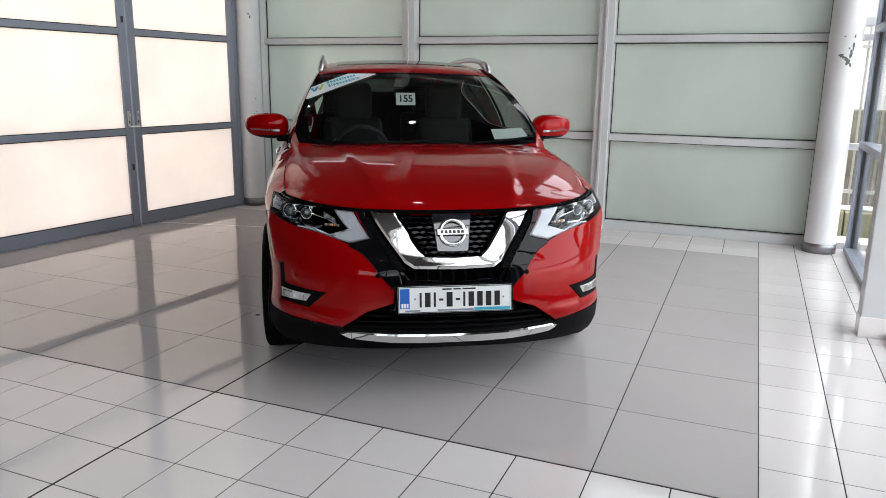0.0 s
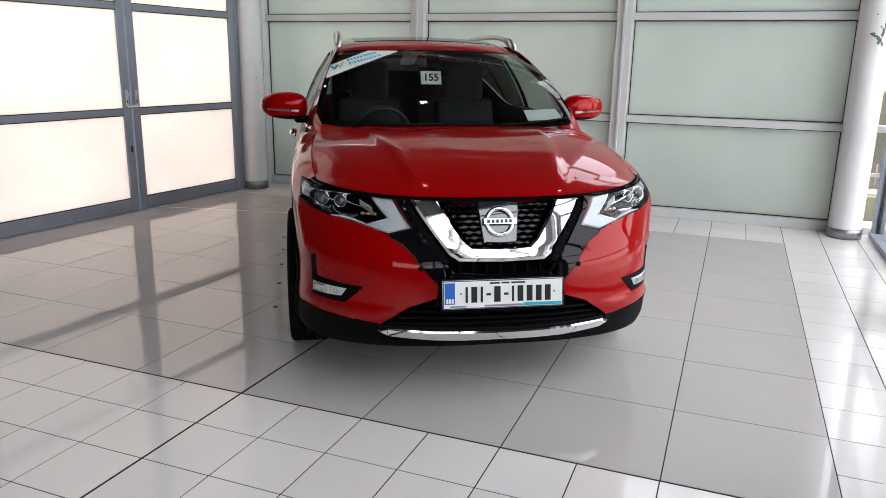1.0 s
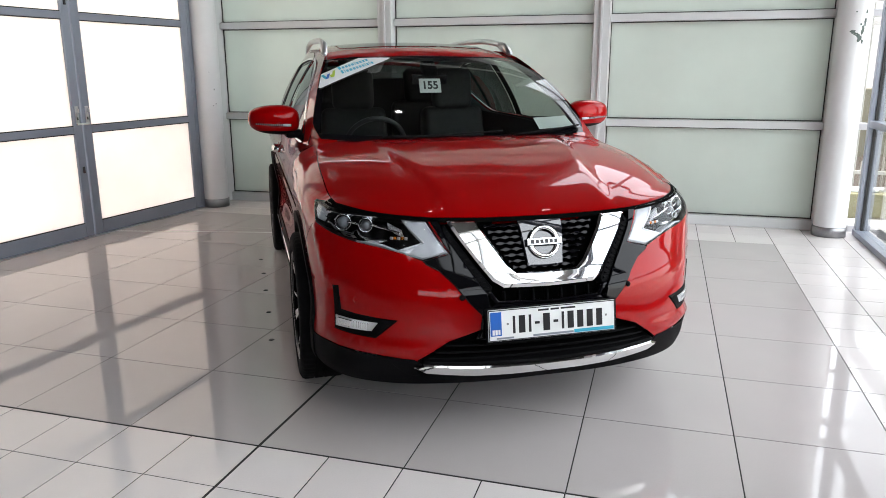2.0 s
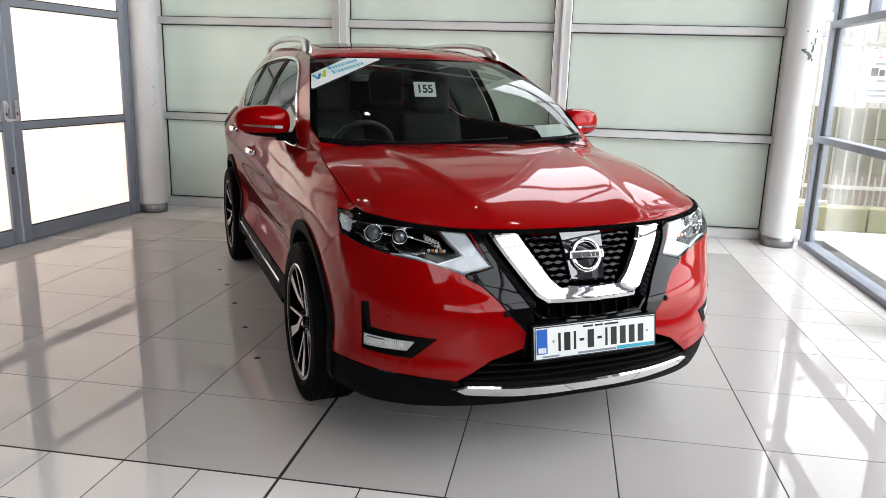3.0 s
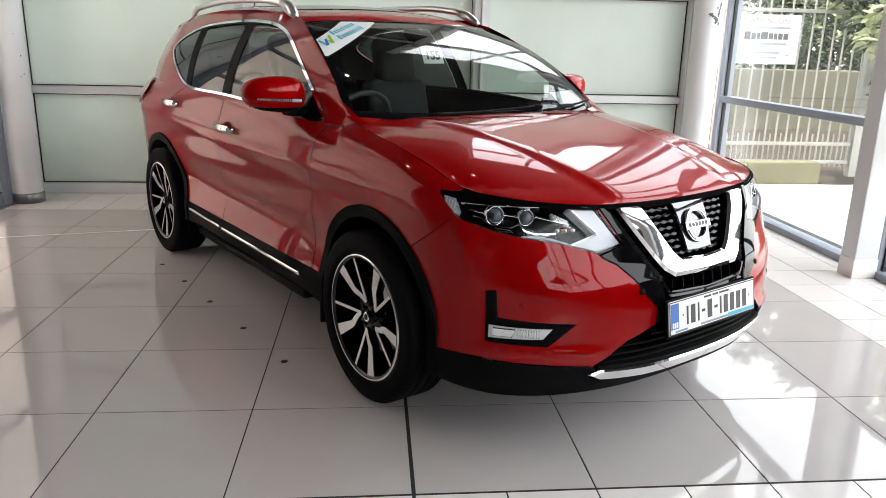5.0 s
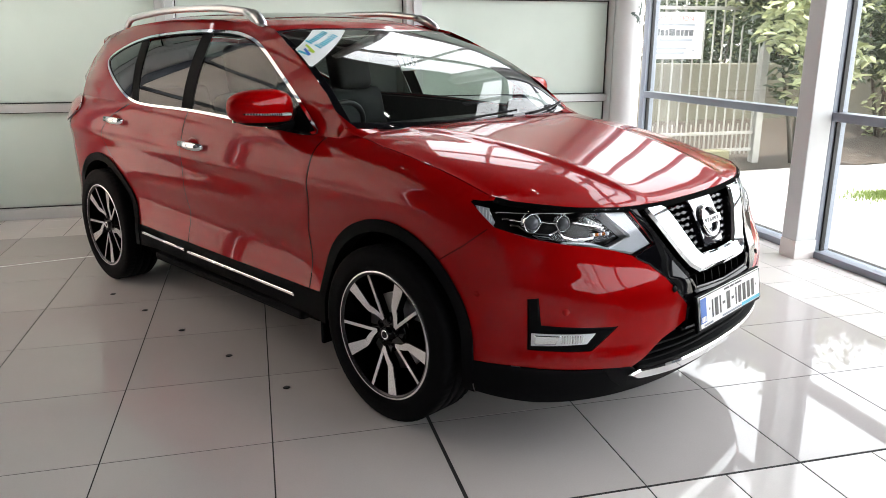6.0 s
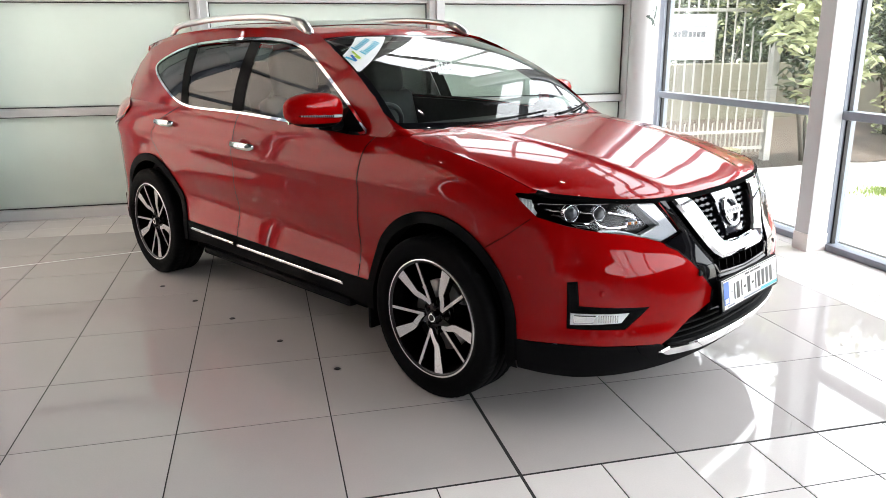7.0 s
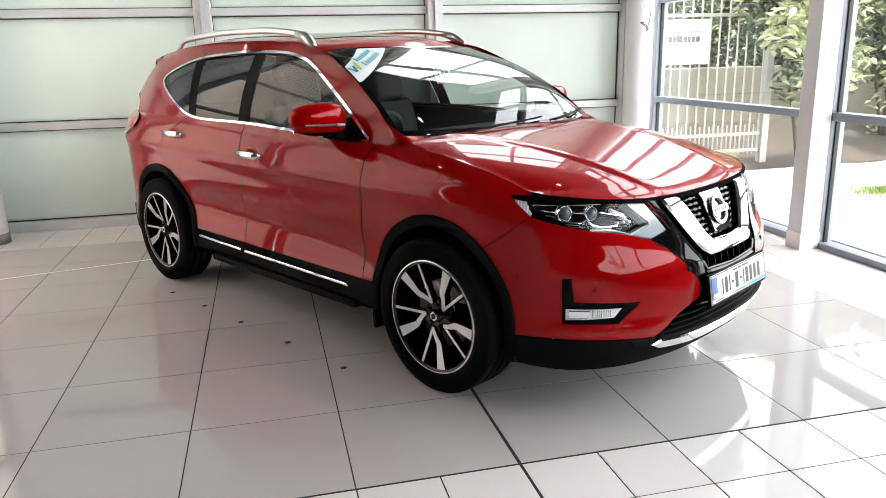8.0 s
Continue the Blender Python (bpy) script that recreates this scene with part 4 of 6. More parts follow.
# panels and openings of the lower body, as (metres along the outline, height)
LAMP = [[1.18, 0.952], [1.09, float(rim_z(1.09)) - 0.006], [0.93, float(rim_z(0.93)) - 0.006], [0.73, float(rim_z(0.73)) - 0.004], [0.505, float(rim_z(0.505)) - 0.004],
        [0.402, 0.793], [0.515, 0.766], [0.60, 0.792], [0.686, 0.810], [0.82, 0.829], [0.95, 0.853], [1.06, 0.880]]
MASK = [[-0.02, 0.99], [0.53, 0.99], [0.40, 0.793], [0.515, 0.766], [0.50, 0.752], [0.445, 0.728], [0.385, 0.679], [0.327, 0.611], [0.278, 0.562], [0.285, 0.505], [0.406, 0.462], [0.535, 0.375], [0.505, 0.348], [-0.02, 0.343]]
FOG = [[0.935, 0.640], [0.895, 0.646], [0.884, 0.549], [0.608, 0.540], [0.704, 0.457], [0.93, 0.456]]
FOG_LAMP = [[0.918, 0.520], [0.69, 0.524], [0.722, 0.484], [0.918, 0.472]]
bottom = np.linspace(0, SMAX, 120)
CLAD = np.concatenate([np.stack([bottom, np.interp(bottom, [0, 0.5, 0.7, 0.94, 1.15, 1.9, 2.15, 3.85, 4.3, 4.75, SMAX], [0.345, 0.365, 0.39, 0.394, 0.38, 0.43, 0.428, 0.437, 0.43, 0.36, 0.36])], 1),
                       [[SMAX, 0.0], [0, 0.0]]])


def well(cx, r):
    a = arc_on_side(cx, r, a0=0, a1=180)
    return np.concatenate([a, [[a[-1][0], 0.0], [a[0][0], 0.0]]])


door_front = [[s_at_x(-0.455), float(rim_z(s_at_x(-0.455)))], [s_at_x(-0.47), 1.04], [s_at_x(-0.488), 0.87], [s_at_x(-0.525), 0.67], [s_at_x(-0.535), 0.43]]
door_mid = [[s_at_x(-1.575), float(rim_z(s_at_x(-1.575)))], [s_at_x(-1.585), 0.95], [s_at_x(-1.62), 0.75], [s_at_x(-1.645), 0.60], [s_at_x(-1.64), 0.43]]
door_rear = [[s_at_x(-2.28), float(rim_z(s_at_x(-2.28)))], [s_at_x(-2.50), 1.06], [s_at_x(-2.59), 0.98], [s_at_x(-2.585), 0.90], [s_at_x(-2.45), 0.755], [s_at_x(-2.345), 0.56], [s_at_x(-2.275), 0.43]]
SMOOTH = lambda p: dense(rounded_line(p), 0.03, closed=False)


def rounded_line(p):
    p = np.array(p, float)
    for _ in range(2):
        q = [p[0]]
        for a, b in zip(p[:-1], p[1:]):
            q += [a * 0.75 + b * 0.25, a * 0.25 + b * 0.75]
        p = np.array(q + [p[-1]])
    return p


cut_f, cut_m, cut_r = SMOOTH(door_front), SMOOTH(door_mid), SMOOTH(door_rear)
FRONT_DOOR = np.concatenate([cut_f, cut_m[::-1]])
REAR_DOOR = np.concatenate([cut_m, cut_r[::-1]])
seam = [[1.085, 0.872], [1.185, 0.797], [1.30, 0.725]]
FENDER = [[1.085, 0.872], [1.185, 0.797], [1.30, 0.725], [1.45, 0.5], [2.2, 0.40]] + cut_f[::-1].tolist() + [[1.99, 1.3], [0.99, 1.3], [0.99, 0.948], [1.18, 0.957], [1.06, 0.880]]
REAR_BUMPER = [[s_at_x(-3.02), 0.2], [s_at_x(-3.05), 0.62], [s_at_x(-3.18), 0.80], [SMAX + 0.1, 0.80], [SMAX + 0.1, 0.2]]
TAIL_LAMP = [[s_at_x(-2.93), 1.09], [s_at_x(-3.04), 1.16], [s_at_x(-3.40), 1.162], [s_at_x(-3.42), 0.98], [s_at_x(-3.22), 0.97]]
TAIL_LENS = [[s_at_x(-3.16), 0.99], [s_at_x(-3.13), 1.035], [s_at_x(-3.41), 1.035], [s_at_x(-3.41), 0.985], [s_at_x(-3.22), 0.975]]
REAR_GATE = [[s_at_x(-3.40), 1.4], [s_at_x(-3.44), 0.80], [SMAX + 0.1, 0.80], [SMAX + 0.1, 1.4]]

regions = [("opening", well(cx, 0.405), None) for cx in AXLES]
regions += [("arch_trim", well(cx, 0.452), 0.010) for cx in AXLES]
regions += [("lamp", LAMP, None), ("mask", MASK, None), ("fog", FOG, None)]
regions += [("gap", band(c, 0.007), -0.008) for c in (cut_f, cut_m, cut_r)]
regions += [("gap", band(seam, 0.003), -0.004)]
regions += [("tail_lens", TAIL_LENS, 0.014), ("tail_lamp", rounded(TAIL_LAMP), 0.014), ("cladding", CLAD, 0.004), ("front_door", FRONT_DOOR, 0.0), ("rear_door", REAR_DOOR, 0.0), ("fender", FENDER, 0.0),
            ("rear_bumper", REAR_BUMPER, 0.0), ("tailgate", REAR_GATE, 0.0), ("front_bumper", [[-0.1, 0.1], [1.33, 0.1], [1.33, 0.72], [1.08, 1.2], [-0.1, 1.2]], 0.0)]
lower = cut_chart(shell, outline, regions, 0.03)
emit("front_bumper", both(lower["front_bumper"]), RED, car)
emit("rear_bumper", both(lower["rear_bumper"]), RED, car)
emit("tailgate", both(lower["tailgate"]), RED, car)
emit("lower_cladding", both(lower["cladding"]), BLACK_PLASTIC, car, "matt black plastic lower body cladding")
emit("panel_gap", both(lower["gap"]), DARK, car)
for turn in (lambda q: q, flipped):
    emit("front_fender", turn(lower["fender"]), RED, car)
    emit("front_door", turn(lower["front_door"]), RED, car)
    emit("rear_door", turn(lower["rear_door"]), RED, car)
    emit("rear_quarter_panel", turn(lower["rest"]), RED, car)
    emit("wheel_arch_trim", turn(lower["arch_trim"]), BLACK_PLASTIC, car, "matt black wheel arch trim")
    rear_lamp = emit("tail_lamp", turn(lower["tail_lamp"]), TAIL_RED, car, "red tail lamp")
    emit("tail_lens", turn(lower["tail_lens"]), LAMP_WHITE, rear_lamp, "clear lower lens of the tail lamp")

# arch lips, wheel wells, floor pan
for cx in AXLES:
    a = arc_on_side(cx, 0.405, a0=-8, a1=188)
    b = arc_on_side(cx, 0.452, a0=-8, a1=188)
    edge, outer = shell(a[:, 0], a[:, 1]), shell(b[:, 0], b[:, 1])
    lip = edge + np.array([0, 0.010, 0])
    inner = edge - np.array([0, 0.06, 0])
    rim_sheet = ribbon(lip, inner, (0, 0, -1))
    step_sheet = ribbon(outer + np.array([0, 0.010, 0]), outer - np.array([0, 0.006, 0]), (0, 0, 1))
    for turn in (lambda q: q, flipped):
        emit("arch_lip", turn(join(rim_sheet, step_sheet)), BLACK_PLASTIC, car)
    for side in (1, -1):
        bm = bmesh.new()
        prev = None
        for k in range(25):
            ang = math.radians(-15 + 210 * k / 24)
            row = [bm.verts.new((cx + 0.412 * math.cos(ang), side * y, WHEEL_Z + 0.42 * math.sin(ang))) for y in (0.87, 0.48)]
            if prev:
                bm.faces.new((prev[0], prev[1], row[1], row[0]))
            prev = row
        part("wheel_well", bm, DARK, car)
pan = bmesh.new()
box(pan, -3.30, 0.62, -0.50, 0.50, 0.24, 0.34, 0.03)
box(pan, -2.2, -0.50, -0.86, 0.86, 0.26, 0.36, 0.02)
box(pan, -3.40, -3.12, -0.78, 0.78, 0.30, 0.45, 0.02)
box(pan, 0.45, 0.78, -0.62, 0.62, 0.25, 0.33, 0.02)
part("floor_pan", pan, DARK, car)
for side in (1, -1):
    part("side_step", cube(-2.05, -0.60, 0.80 if side > 0 else -0.895, 0.895 if side > 0 else -0.80, 0.255, 0.30, 0.018), BLACK_PLASTIC, car, "black side step below the doors")
    part("mud_flap", cube(-0.475, -0.455, 0.66 if side > 0 else -0.88, 0.88 if side > 0 else -0.66, 0.18, 0.36, 0.006), BLACK_PLASTIC, car)

# ---- chrome strips along the sills
for turn in (lambda q: q, flipped):
    for x0, x1, z in ((-0.635, -1.62, 0.382), (-1.66, -2.17, 0.394)):
        strip = [[s_at_x(x0), z - 0.012], [s_at_x(x1), z - 0.004], [s_at_x(x1), z + 0.012], [s_at_x(x0), z + 0.003]]
        emit("sill_strip", turn(slab(shell, strip, 0.016, 0.0, 0.003, 0.03)), CHROME, car, "polished chrome sill strip")

# ---- front mask: grille, chrome frame, lower intake
mask_poly = [[0.0, 0.343]] + [[p[0], p[1]] for p in MASK[-2:1:-1]] + [on_rim(0.50), on_rim(0.35), on_rim(0.2), on_rim(0.0)]
back_sheet = cut_chart(shell, mask_poly, [], 0.03)["rest"]
rim_ring = dense(mask_poly[:-1], 0.02, closed=False)
rim_n = facing(shell, rim_ring[:, 0], rim_ring[:, 1], (1, 0, 0))
rim_edge = shell(rim_ring[:, 0], rim_ring[:, 1])
emit("grille_wall", both(ribbon(rim_edge - rim_n * 0.001, rim_edge - rim_n * 0.056, (0, -1, 0))), BLACK_PLASTIC, car)
# near-black sheet stands in for the shade behind the grille
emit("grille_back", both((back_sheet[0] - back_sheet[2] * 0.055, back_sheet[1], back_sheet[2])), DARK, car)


def piece(name, poly, top, bottom, material, parent=car, chamfer=0.004, label="", middle=True, step=0.02):
    """A raised piece on the front; middle: one mesh across the centre line, else one on each side."""
    sheet = slab(shell, poly, top, bottom, chamfer, step)
    if middle:
        return [emit(name, both(sheet), material, parent, label)]
    return [emit(name, turn(sheet), material, parent, label) for turn in (lambda q: q, flipped)]


# gloss black wings that frame the grille
piece("grille_surround", [on_rim(0.495, 0.006), [0.402, 0.793], [0.513, 0.765], [0.498, 0.752], [0.445, 0.728], [0.385, 0.679], [0.327, 0.611], [0.278, 0.562], [0.24, 0.578], [0.255, 0.645], [0.42, 0.86], on_rim(0.45, 0.006)], 0.004, -0.05, GLOSS_BLACK, middle=False, label="gloss black grille wing")
piece("grille_edge", [[0.425, 0.905], [0.44, 0.88], [0.265, 0.655], [0.238, 0.655], [0.232, 0.672]], -0.008, -0.05, BLACK_PLASTIC, middle=False)
for k in range(13):
    t = k / 12
    s0, z0 = 0.415 - 0.165 * t, 0.885 - 0.205 * t
    piece("grille_edge_rib", [[s0, z0], [s0 + 0.02, z0 - 0.004], [s0 + 0.014, z0 - 0.013], [s0 - 0.006, z0 - 0.009]], -0.003, -0.01, BLACK_PLASTIC, middle=False, chamfer=0.001)
V_FRAME = [on_rim(0.415, 0.012), on_rim(0.285, 0.010), [0.165, 0.748], [0.13, 0.718], [0.0, 0.712], [0.0, 0.660], [0.19, 0.664], [0.232, 0.688]]
piece("grille_frame", V_FRAME, 0.016, -0.04, CHROME, chamfer=0.010, label="chrome grille frame in a wide V", step=0.015)
for k in range(8):
    z = 0.735 + 0.0225 * k
    wide = 0.125 + (z - 0.72) * 0.70
    ss = np.linspace(0, wide, 26)
    wave = 0.0028 * np.cos(ss * 2 * math.pi / 0.045 + k * math.pi)
    piece("grille_bar", np.concatenate([np.stack([ss, z - 0.0048 - wave], 1), np.stack([ss, z + 0.0048 + wave], 1)[::-1]]), -0.012, -0.045, GLOSS_BLACK, chamfer=0.0015)
BADGE = [[0.0, 0.905], [0.098, 0.905], [0.076, 0.735], [0.0, 0.732]]
piece("badge_plate", BADGE, 0.002, -0.03, BADGE_GLASS, chamfer=0.004, label="gloss black badge plate")
c0, n0 = shell(0.0, 0.822) + 0, normal_of(shell, np.array([0.02]), np.array([0.822]))[0]
tilt = math.degrees(math.asin(abs(n0[2])))
BADGE_POSE = Matrix.Translation(Vector(c0) + Vector((0.006, 0, 0))) @ pose(0, 0, 0, 0, 90 - tilt, 0) @ pose(0, 0, 0, 0, 0, 90)
bm = bmesh.new()
n, m = 48, 12
rings = []
for i in range(n):
    a = 2 * math.pi * i / n
    rings.append([bm.verts.new(((0.058 + 0.0095 * math.cos(2 * math.pi * j / m)) * math.cos(a), (0.058 + 0.0095 * math.cos(2 * math.pi * j / m)) * math.sin(a), 0.007 * math.sin(2 * math.pi * j / m) + 0.004)) for j in range(m)])
for i in range(n):
    for j in range(m):
        bm.faces.new((rings[i][j], rings[(i + 1) % n][j], rings[(i + 1) % n][(j + 1) % m], rings[i][(j + 1) % m]))
bm.transform(BADGE_POSE)
part("badge_ring", bm, CHROME, car, "chrome badge ring", smooth=True)
part("badge_bar", cube(-0.074, 0.074, -0.015, 0.015, 0.004, 0.014, 0.003, m=BADGE_POSE), CHROME, car, "chrome badge bar")
bm = bmesh.new()
for k in range(6):
    box(bm, -0.058 + k * 0.0195, -0.044 + k * 0.0195, -0.008, 0.008, 0.0141, 0.0150, m=BADGE_POSE)
part("badge_marks", bm, INK, car)

# the slot below the frame and the lower intake
piece("slot_frame", [[0.0, 0.596], [0.225, 0.606], [0.262, 0.655], [0.24, 0.655], [0.212, 0.617], [0.0, 0.606]], 0.0, -0.05, GLOSS_BLACK)
for s0 in (0.0, 0.06, 0.12, 0.18):
    piece("slot_divider", [[s0 - (0 if s0 == 0 else 0.003), 0.606], [s0 + 0.003, 0.606], [s0 + 0.003, 0.655], [s0 - (0 if s0 == 0 else 0.003), 0.655]], -0.02, -0.05, BLACK_PLASTIC, middle=s0 == 0, chamfer=0.001)
piece("plate_panel", [[0.0, 0.455], [0.30, 0.465], [0.285, 0.505], [0.278, 0.562], [0.225, 0.606], [0.0, 0.596]], 0.006, -0.04, GLOSS_BLACK, chamfer=0.008)
for z, w in ((0.435, 0.42), (0.405, 0.46), (0.375, 0.49)):
    piece("intake_bar", [[0.0, z - 0.006], [w, z - 0.004], [w, z + 0.004], [0.0, z + 0.006]], -0.012, -0.05, BLACK_PLASTIC, chamfer=0.003)
piece("intake_lip", [[0.0, 0.345], [0.50, 0.358], [0.52, 0.370], [0.505, 0.378], [0.0, 0.364]], 0.012, -0.05, BLACK_PLASTIC, chamfer=0.006)
piece("bumper_strip", [[0.0, 0.302], [0.15, 0.302], [0.30, 0.306], [0.50, 0.322], [0.55, 0.348], [0.50, 0.366], [0.30, 0.354], [0.0, 0.350]], 0.017, -0.02, CHROME, chamfer=0.006, label="polished bumper strip")
piece("intake_winglet", [[0.50, 0.352], [0.545, 0.378], [0.66, 0.388], [0.63, 0.345], [0.57, 0.300], [0.53, 0.305], [0.545, 0.34]], 0.007, -0.02, BLACK_PLASTIC, middle=False, chamfer=0.004)
for s0 in (0.355,):
    for turn in (1, -1):
        c, nn = shell(s0, 0.635), normal_of(shell, np.array([s0]), np.array([0.635]))[0]
        nn = nn if nn[0] > 0 else -nn
        c = Vector(c) + Vector(nn) * 0.004
        bm = lathe([(0.0, 0.003), (0.010, 0.003), (0.012, 0.0)], 20)
        bm.transform(Matrix.Translation(Vector((c.x, c.y * turn, c.z))) @ Vector((nn[0], nn[1] * turn, nn[2])).to_track_quat("Z", "Y").to_matrix().to_4x4())
        part("parking_sensor", bm, BLACK_PLASTIC, car, smooth=True)
for s0, z0 in ((0.80, 0.60), (1.13, 0.63)):
    for turn in (1, -1):
        c, nn = shell(s0, z0), normal_of(shell, np.array([s0]), np.array([z0]))[0]
        nn = nn if nn[0] + nn[1] > 0 else -nn
        bm = lathe([(0.0, 0.0012), (0.0115, 0.0012), (0.0125, 0.0)], 20)
        bm.transform(Matrix.Translation(Vector((c[0], c[1] * turn, c[2]))) @ Vector((nn[0], nn[1] * turn, nn[2])).to_track_quat("Z", "Y").to_matrix().to_4x4())
        part("parking_sensor", bm, RED, car, smooth=True)

# ---- head lamps
lamp_sheet = cut_chart(shell, LAMP, [], 0.02)["rest"]


def lamp_spot(s, z, deep, side):
    c, nn = shell(s, z), normal_of(shell, np.array([s]), np.array([z]))[0]
    nn = nn if nn[0] > 0 else -nn
    c = c - nn * deep
    return Matrix.Translation((c[0], side * c[1], c[2])) @ Vector((0.95, side * 0.30, 0.05)).to_track_quat("Z", "Y").to_matrix().to_4x4()


for side, turn in ((1, lambda q: q), (-1, flipped)):
    head = emit("head_lamp", turn((lamp_sheet[0] - lamp_sheet[2] * 0.05, lamp_sheet[1], lamp_sheet[2])), LAMP_DARK, car, "head lamp with twin projector lenses and white light guide")
    ring = dense(LAMP, 0.02)
    nr = normal_of(shell, ring[:, 0], ring[:, 1])
    nr = nr if nr[0][0] > 0 else -nr
    top, low_edge = shell(ring[:, 0], ring[:, 1]), shell(ring[:, 0], ring[:, 1]) - nr * 0.05
    top, low_edge = np.concatenate([top, top[:1]]), np.concatenate([low_edge, low_edge[:1]])
    emit("lamp_wall", turn(ribbon(top, low_edge, (1, 0, 0))), LAMP_DARK, head)
    GUIDE = [[0.63, 0.924], [0.51, 0.914], [0.408, 0.797], [0.516, 0.773], [0.69, 0.812], [0.826, 0.832], [0.76, 0.837], [0.70, 0.827], [0.625, 0.807], [0.525, 0.834]]
    emit("light_guide", turn(slab(shell, GUIDE, -0.006, -0.05, 0.006, 0.02)), LAMP_WHITE, head, "white light guide strip")
    emit("guide_edge", turn(slab(shell, band([[0.615, 0.915], [0.513, 0.836], [0.625, 0.803]], 0.006), -0.003, -0.02, 0.001, 0.02)), SATIN, head)
    for s0, z0, q in ((0.932, 0.908, 1.0), (0.803, 0.904, 0.85)):
        bm = bmesh.new()
        bmesh.ops.create_uvsphere(bm, u_segments=24, v_segments=14, radius=0.027 * q)
        bm.transform(lamp_spot(s0, z0, 0.034, side))
        part("projector_lens", bm, LENS, head, smooth=True)
        bm = lathe([(q * a, q * b) for a, b in ((0.028, -0.010), (0.030, 0.004), (0.032, 0.007), (0.034, 0.003), (0.033, -0.02))], 32)
        bm.transform(lamp_spot(s0, z0, 0.034, side))
        part("lens_ring", bm, CHROME, head, smooth=True)
    for line, wide in (([[1.010, 0.893], [0.983, 0.892], [0.945, 0.870], [0.860, 0.862], [0.830, 0.877], [0.808, 0.854], [0.765, 0.842], [0.680, 0.843]], 0.007),
                       ([[1.045, 0.914], [0.966, 0.909]], 0.005), ([[0.895, 0.908], [0.838, 0.902]], 0.006), ([[0.767, 0.902], [0.625, 0.874]], 0.005),
                       ([[1.08, 0.936], [0.93, 0.938], [0.75, 0.934]], 0.003)):
        emit("lamp_brow", turn(slab(shell, band(line, wide), -0.018, -0.045, 0.0012, 0.015)), CHROME, head, "thin chrome line in the lamp")
    for poly in ([[0.925, 0.861], [0.862, 0.855], [0.845, 0.843], [0.90, 0.846]], [[0.795, 0.848], [0.700, 0.838], [0.72, 0.832], [0.79, 0.838]]):
        emit("lamp_facet", turn(slab(shell, poly, -0.028, -0.05, 0.003, 0.015)), SATIN, head, "silver reflector facet")
    for k in range(6):
        for q in range(3):
            s1, z1 = 0.695 - 0.013 * k - 0.006 * q, 0.917 - 0.005 * k - 0.011 * q
            emit("prism", turn(slab(shell, [[s1, z1], [s1 - 0.009, z1 - 0.003], [s1 - 0.007, z1 - 0.010], [s1 + 0.001, z1 - 0.007]], -0.030, -0.05, 0.002, 0.015)), SATIN, head)
    for k in range(5):
        s1 = 0.592 + 0.017 * k
        emit("turn_reflector", turn(slab(shell, [[s1, 0.849], [s1 + 0.012, 0.850], [s1 + 0.011, 0.861], [s1 - 0.001, 0.860]], -0.030, -0.05, 0.003, 0.015)), AMBER if k % 2 else SATIN, head, "amber turn reflector" if k % 2 else "")
    emit("side_reflector", turn(slab(shell, [[1.165, 0.950], [1.11, 0.945], [1.082, 0.908], [1.088, 0.893], [1.135, 0.920]], -0.014, -0.05, 0.003, 0.015)), LAMP_WHITE, head, "pale side reflector")
    for k in range(4):
        emit("reflector_rib", turn(slab(shell, band([[1.092 + 0.014 * k, 0.902 + 0.007 * k], [1.098 + 0.016 * k, 0.930 + 0.005 * k]], 0.003), -0.012, -0.03, 0.0006, 0.015)), SATIN, head)
    cover = emit("lamp_cover", turn((lamp_sheet[0] + lamp_sheet[2] * 0.001, lamp_sheet[1], lamp_sheet[2])), LAMP_COVER, head, "clear lamp cover")
    cover.visible_shadow = False
    # fog lamps
    fog = emit("fog_lamp", turn(slab(shell, FOG, 0.003, -0.03, 0.006, 0.02)), BLACK_PLASTIC, car, "black L-shaped fog lamp bezel")
    emit("lamp_reflector", turn(slab(shell, FOG_LAMP, 0.004, 0.0, 0.002, 0.012)), SATIN, fog)
    for k in range(9):
        s1 = 0.735 + 0.009 * k
        emit("lens_rib", turn(slab(shell, [[s1, 0.488], [s1 + 0.004, 0.488], [s1 + 0.004, 0.516], [s1, 0.516]], 0.0065, 0.0, 0.001, 0.012)), CHROME, fog)
    emit("lamp_glass", turn(slab(shell, FOG_LAMP, 0.010, 0.0, 0.004, 0.012)), LAMP_COVER, fog, "clear fog lamp glass").visible_shadow = False
    emit("lamp_bulb", turn(slab(shell, [[0.905, 0.513], [0.815, 0.515], [0.83, 0.484], [0.905, 0.480]], 0.008, 0.0, 0.003, 0.012)), CHROME, fog)

# ---- near-black strip painted in for the shadow gap under the hood's edge
gs = np.linspace(0.0, 1.10, 40)
gap_top, gap_low = shell(gs, rim_z(gs) + 0.002, 0.001), shell(gs, rim_z(gs) - 0.013, 0.0015)
emit("hood_gap", both(ribbon(gap_top, gap_low, (1, 0, 0))), DARK, car)

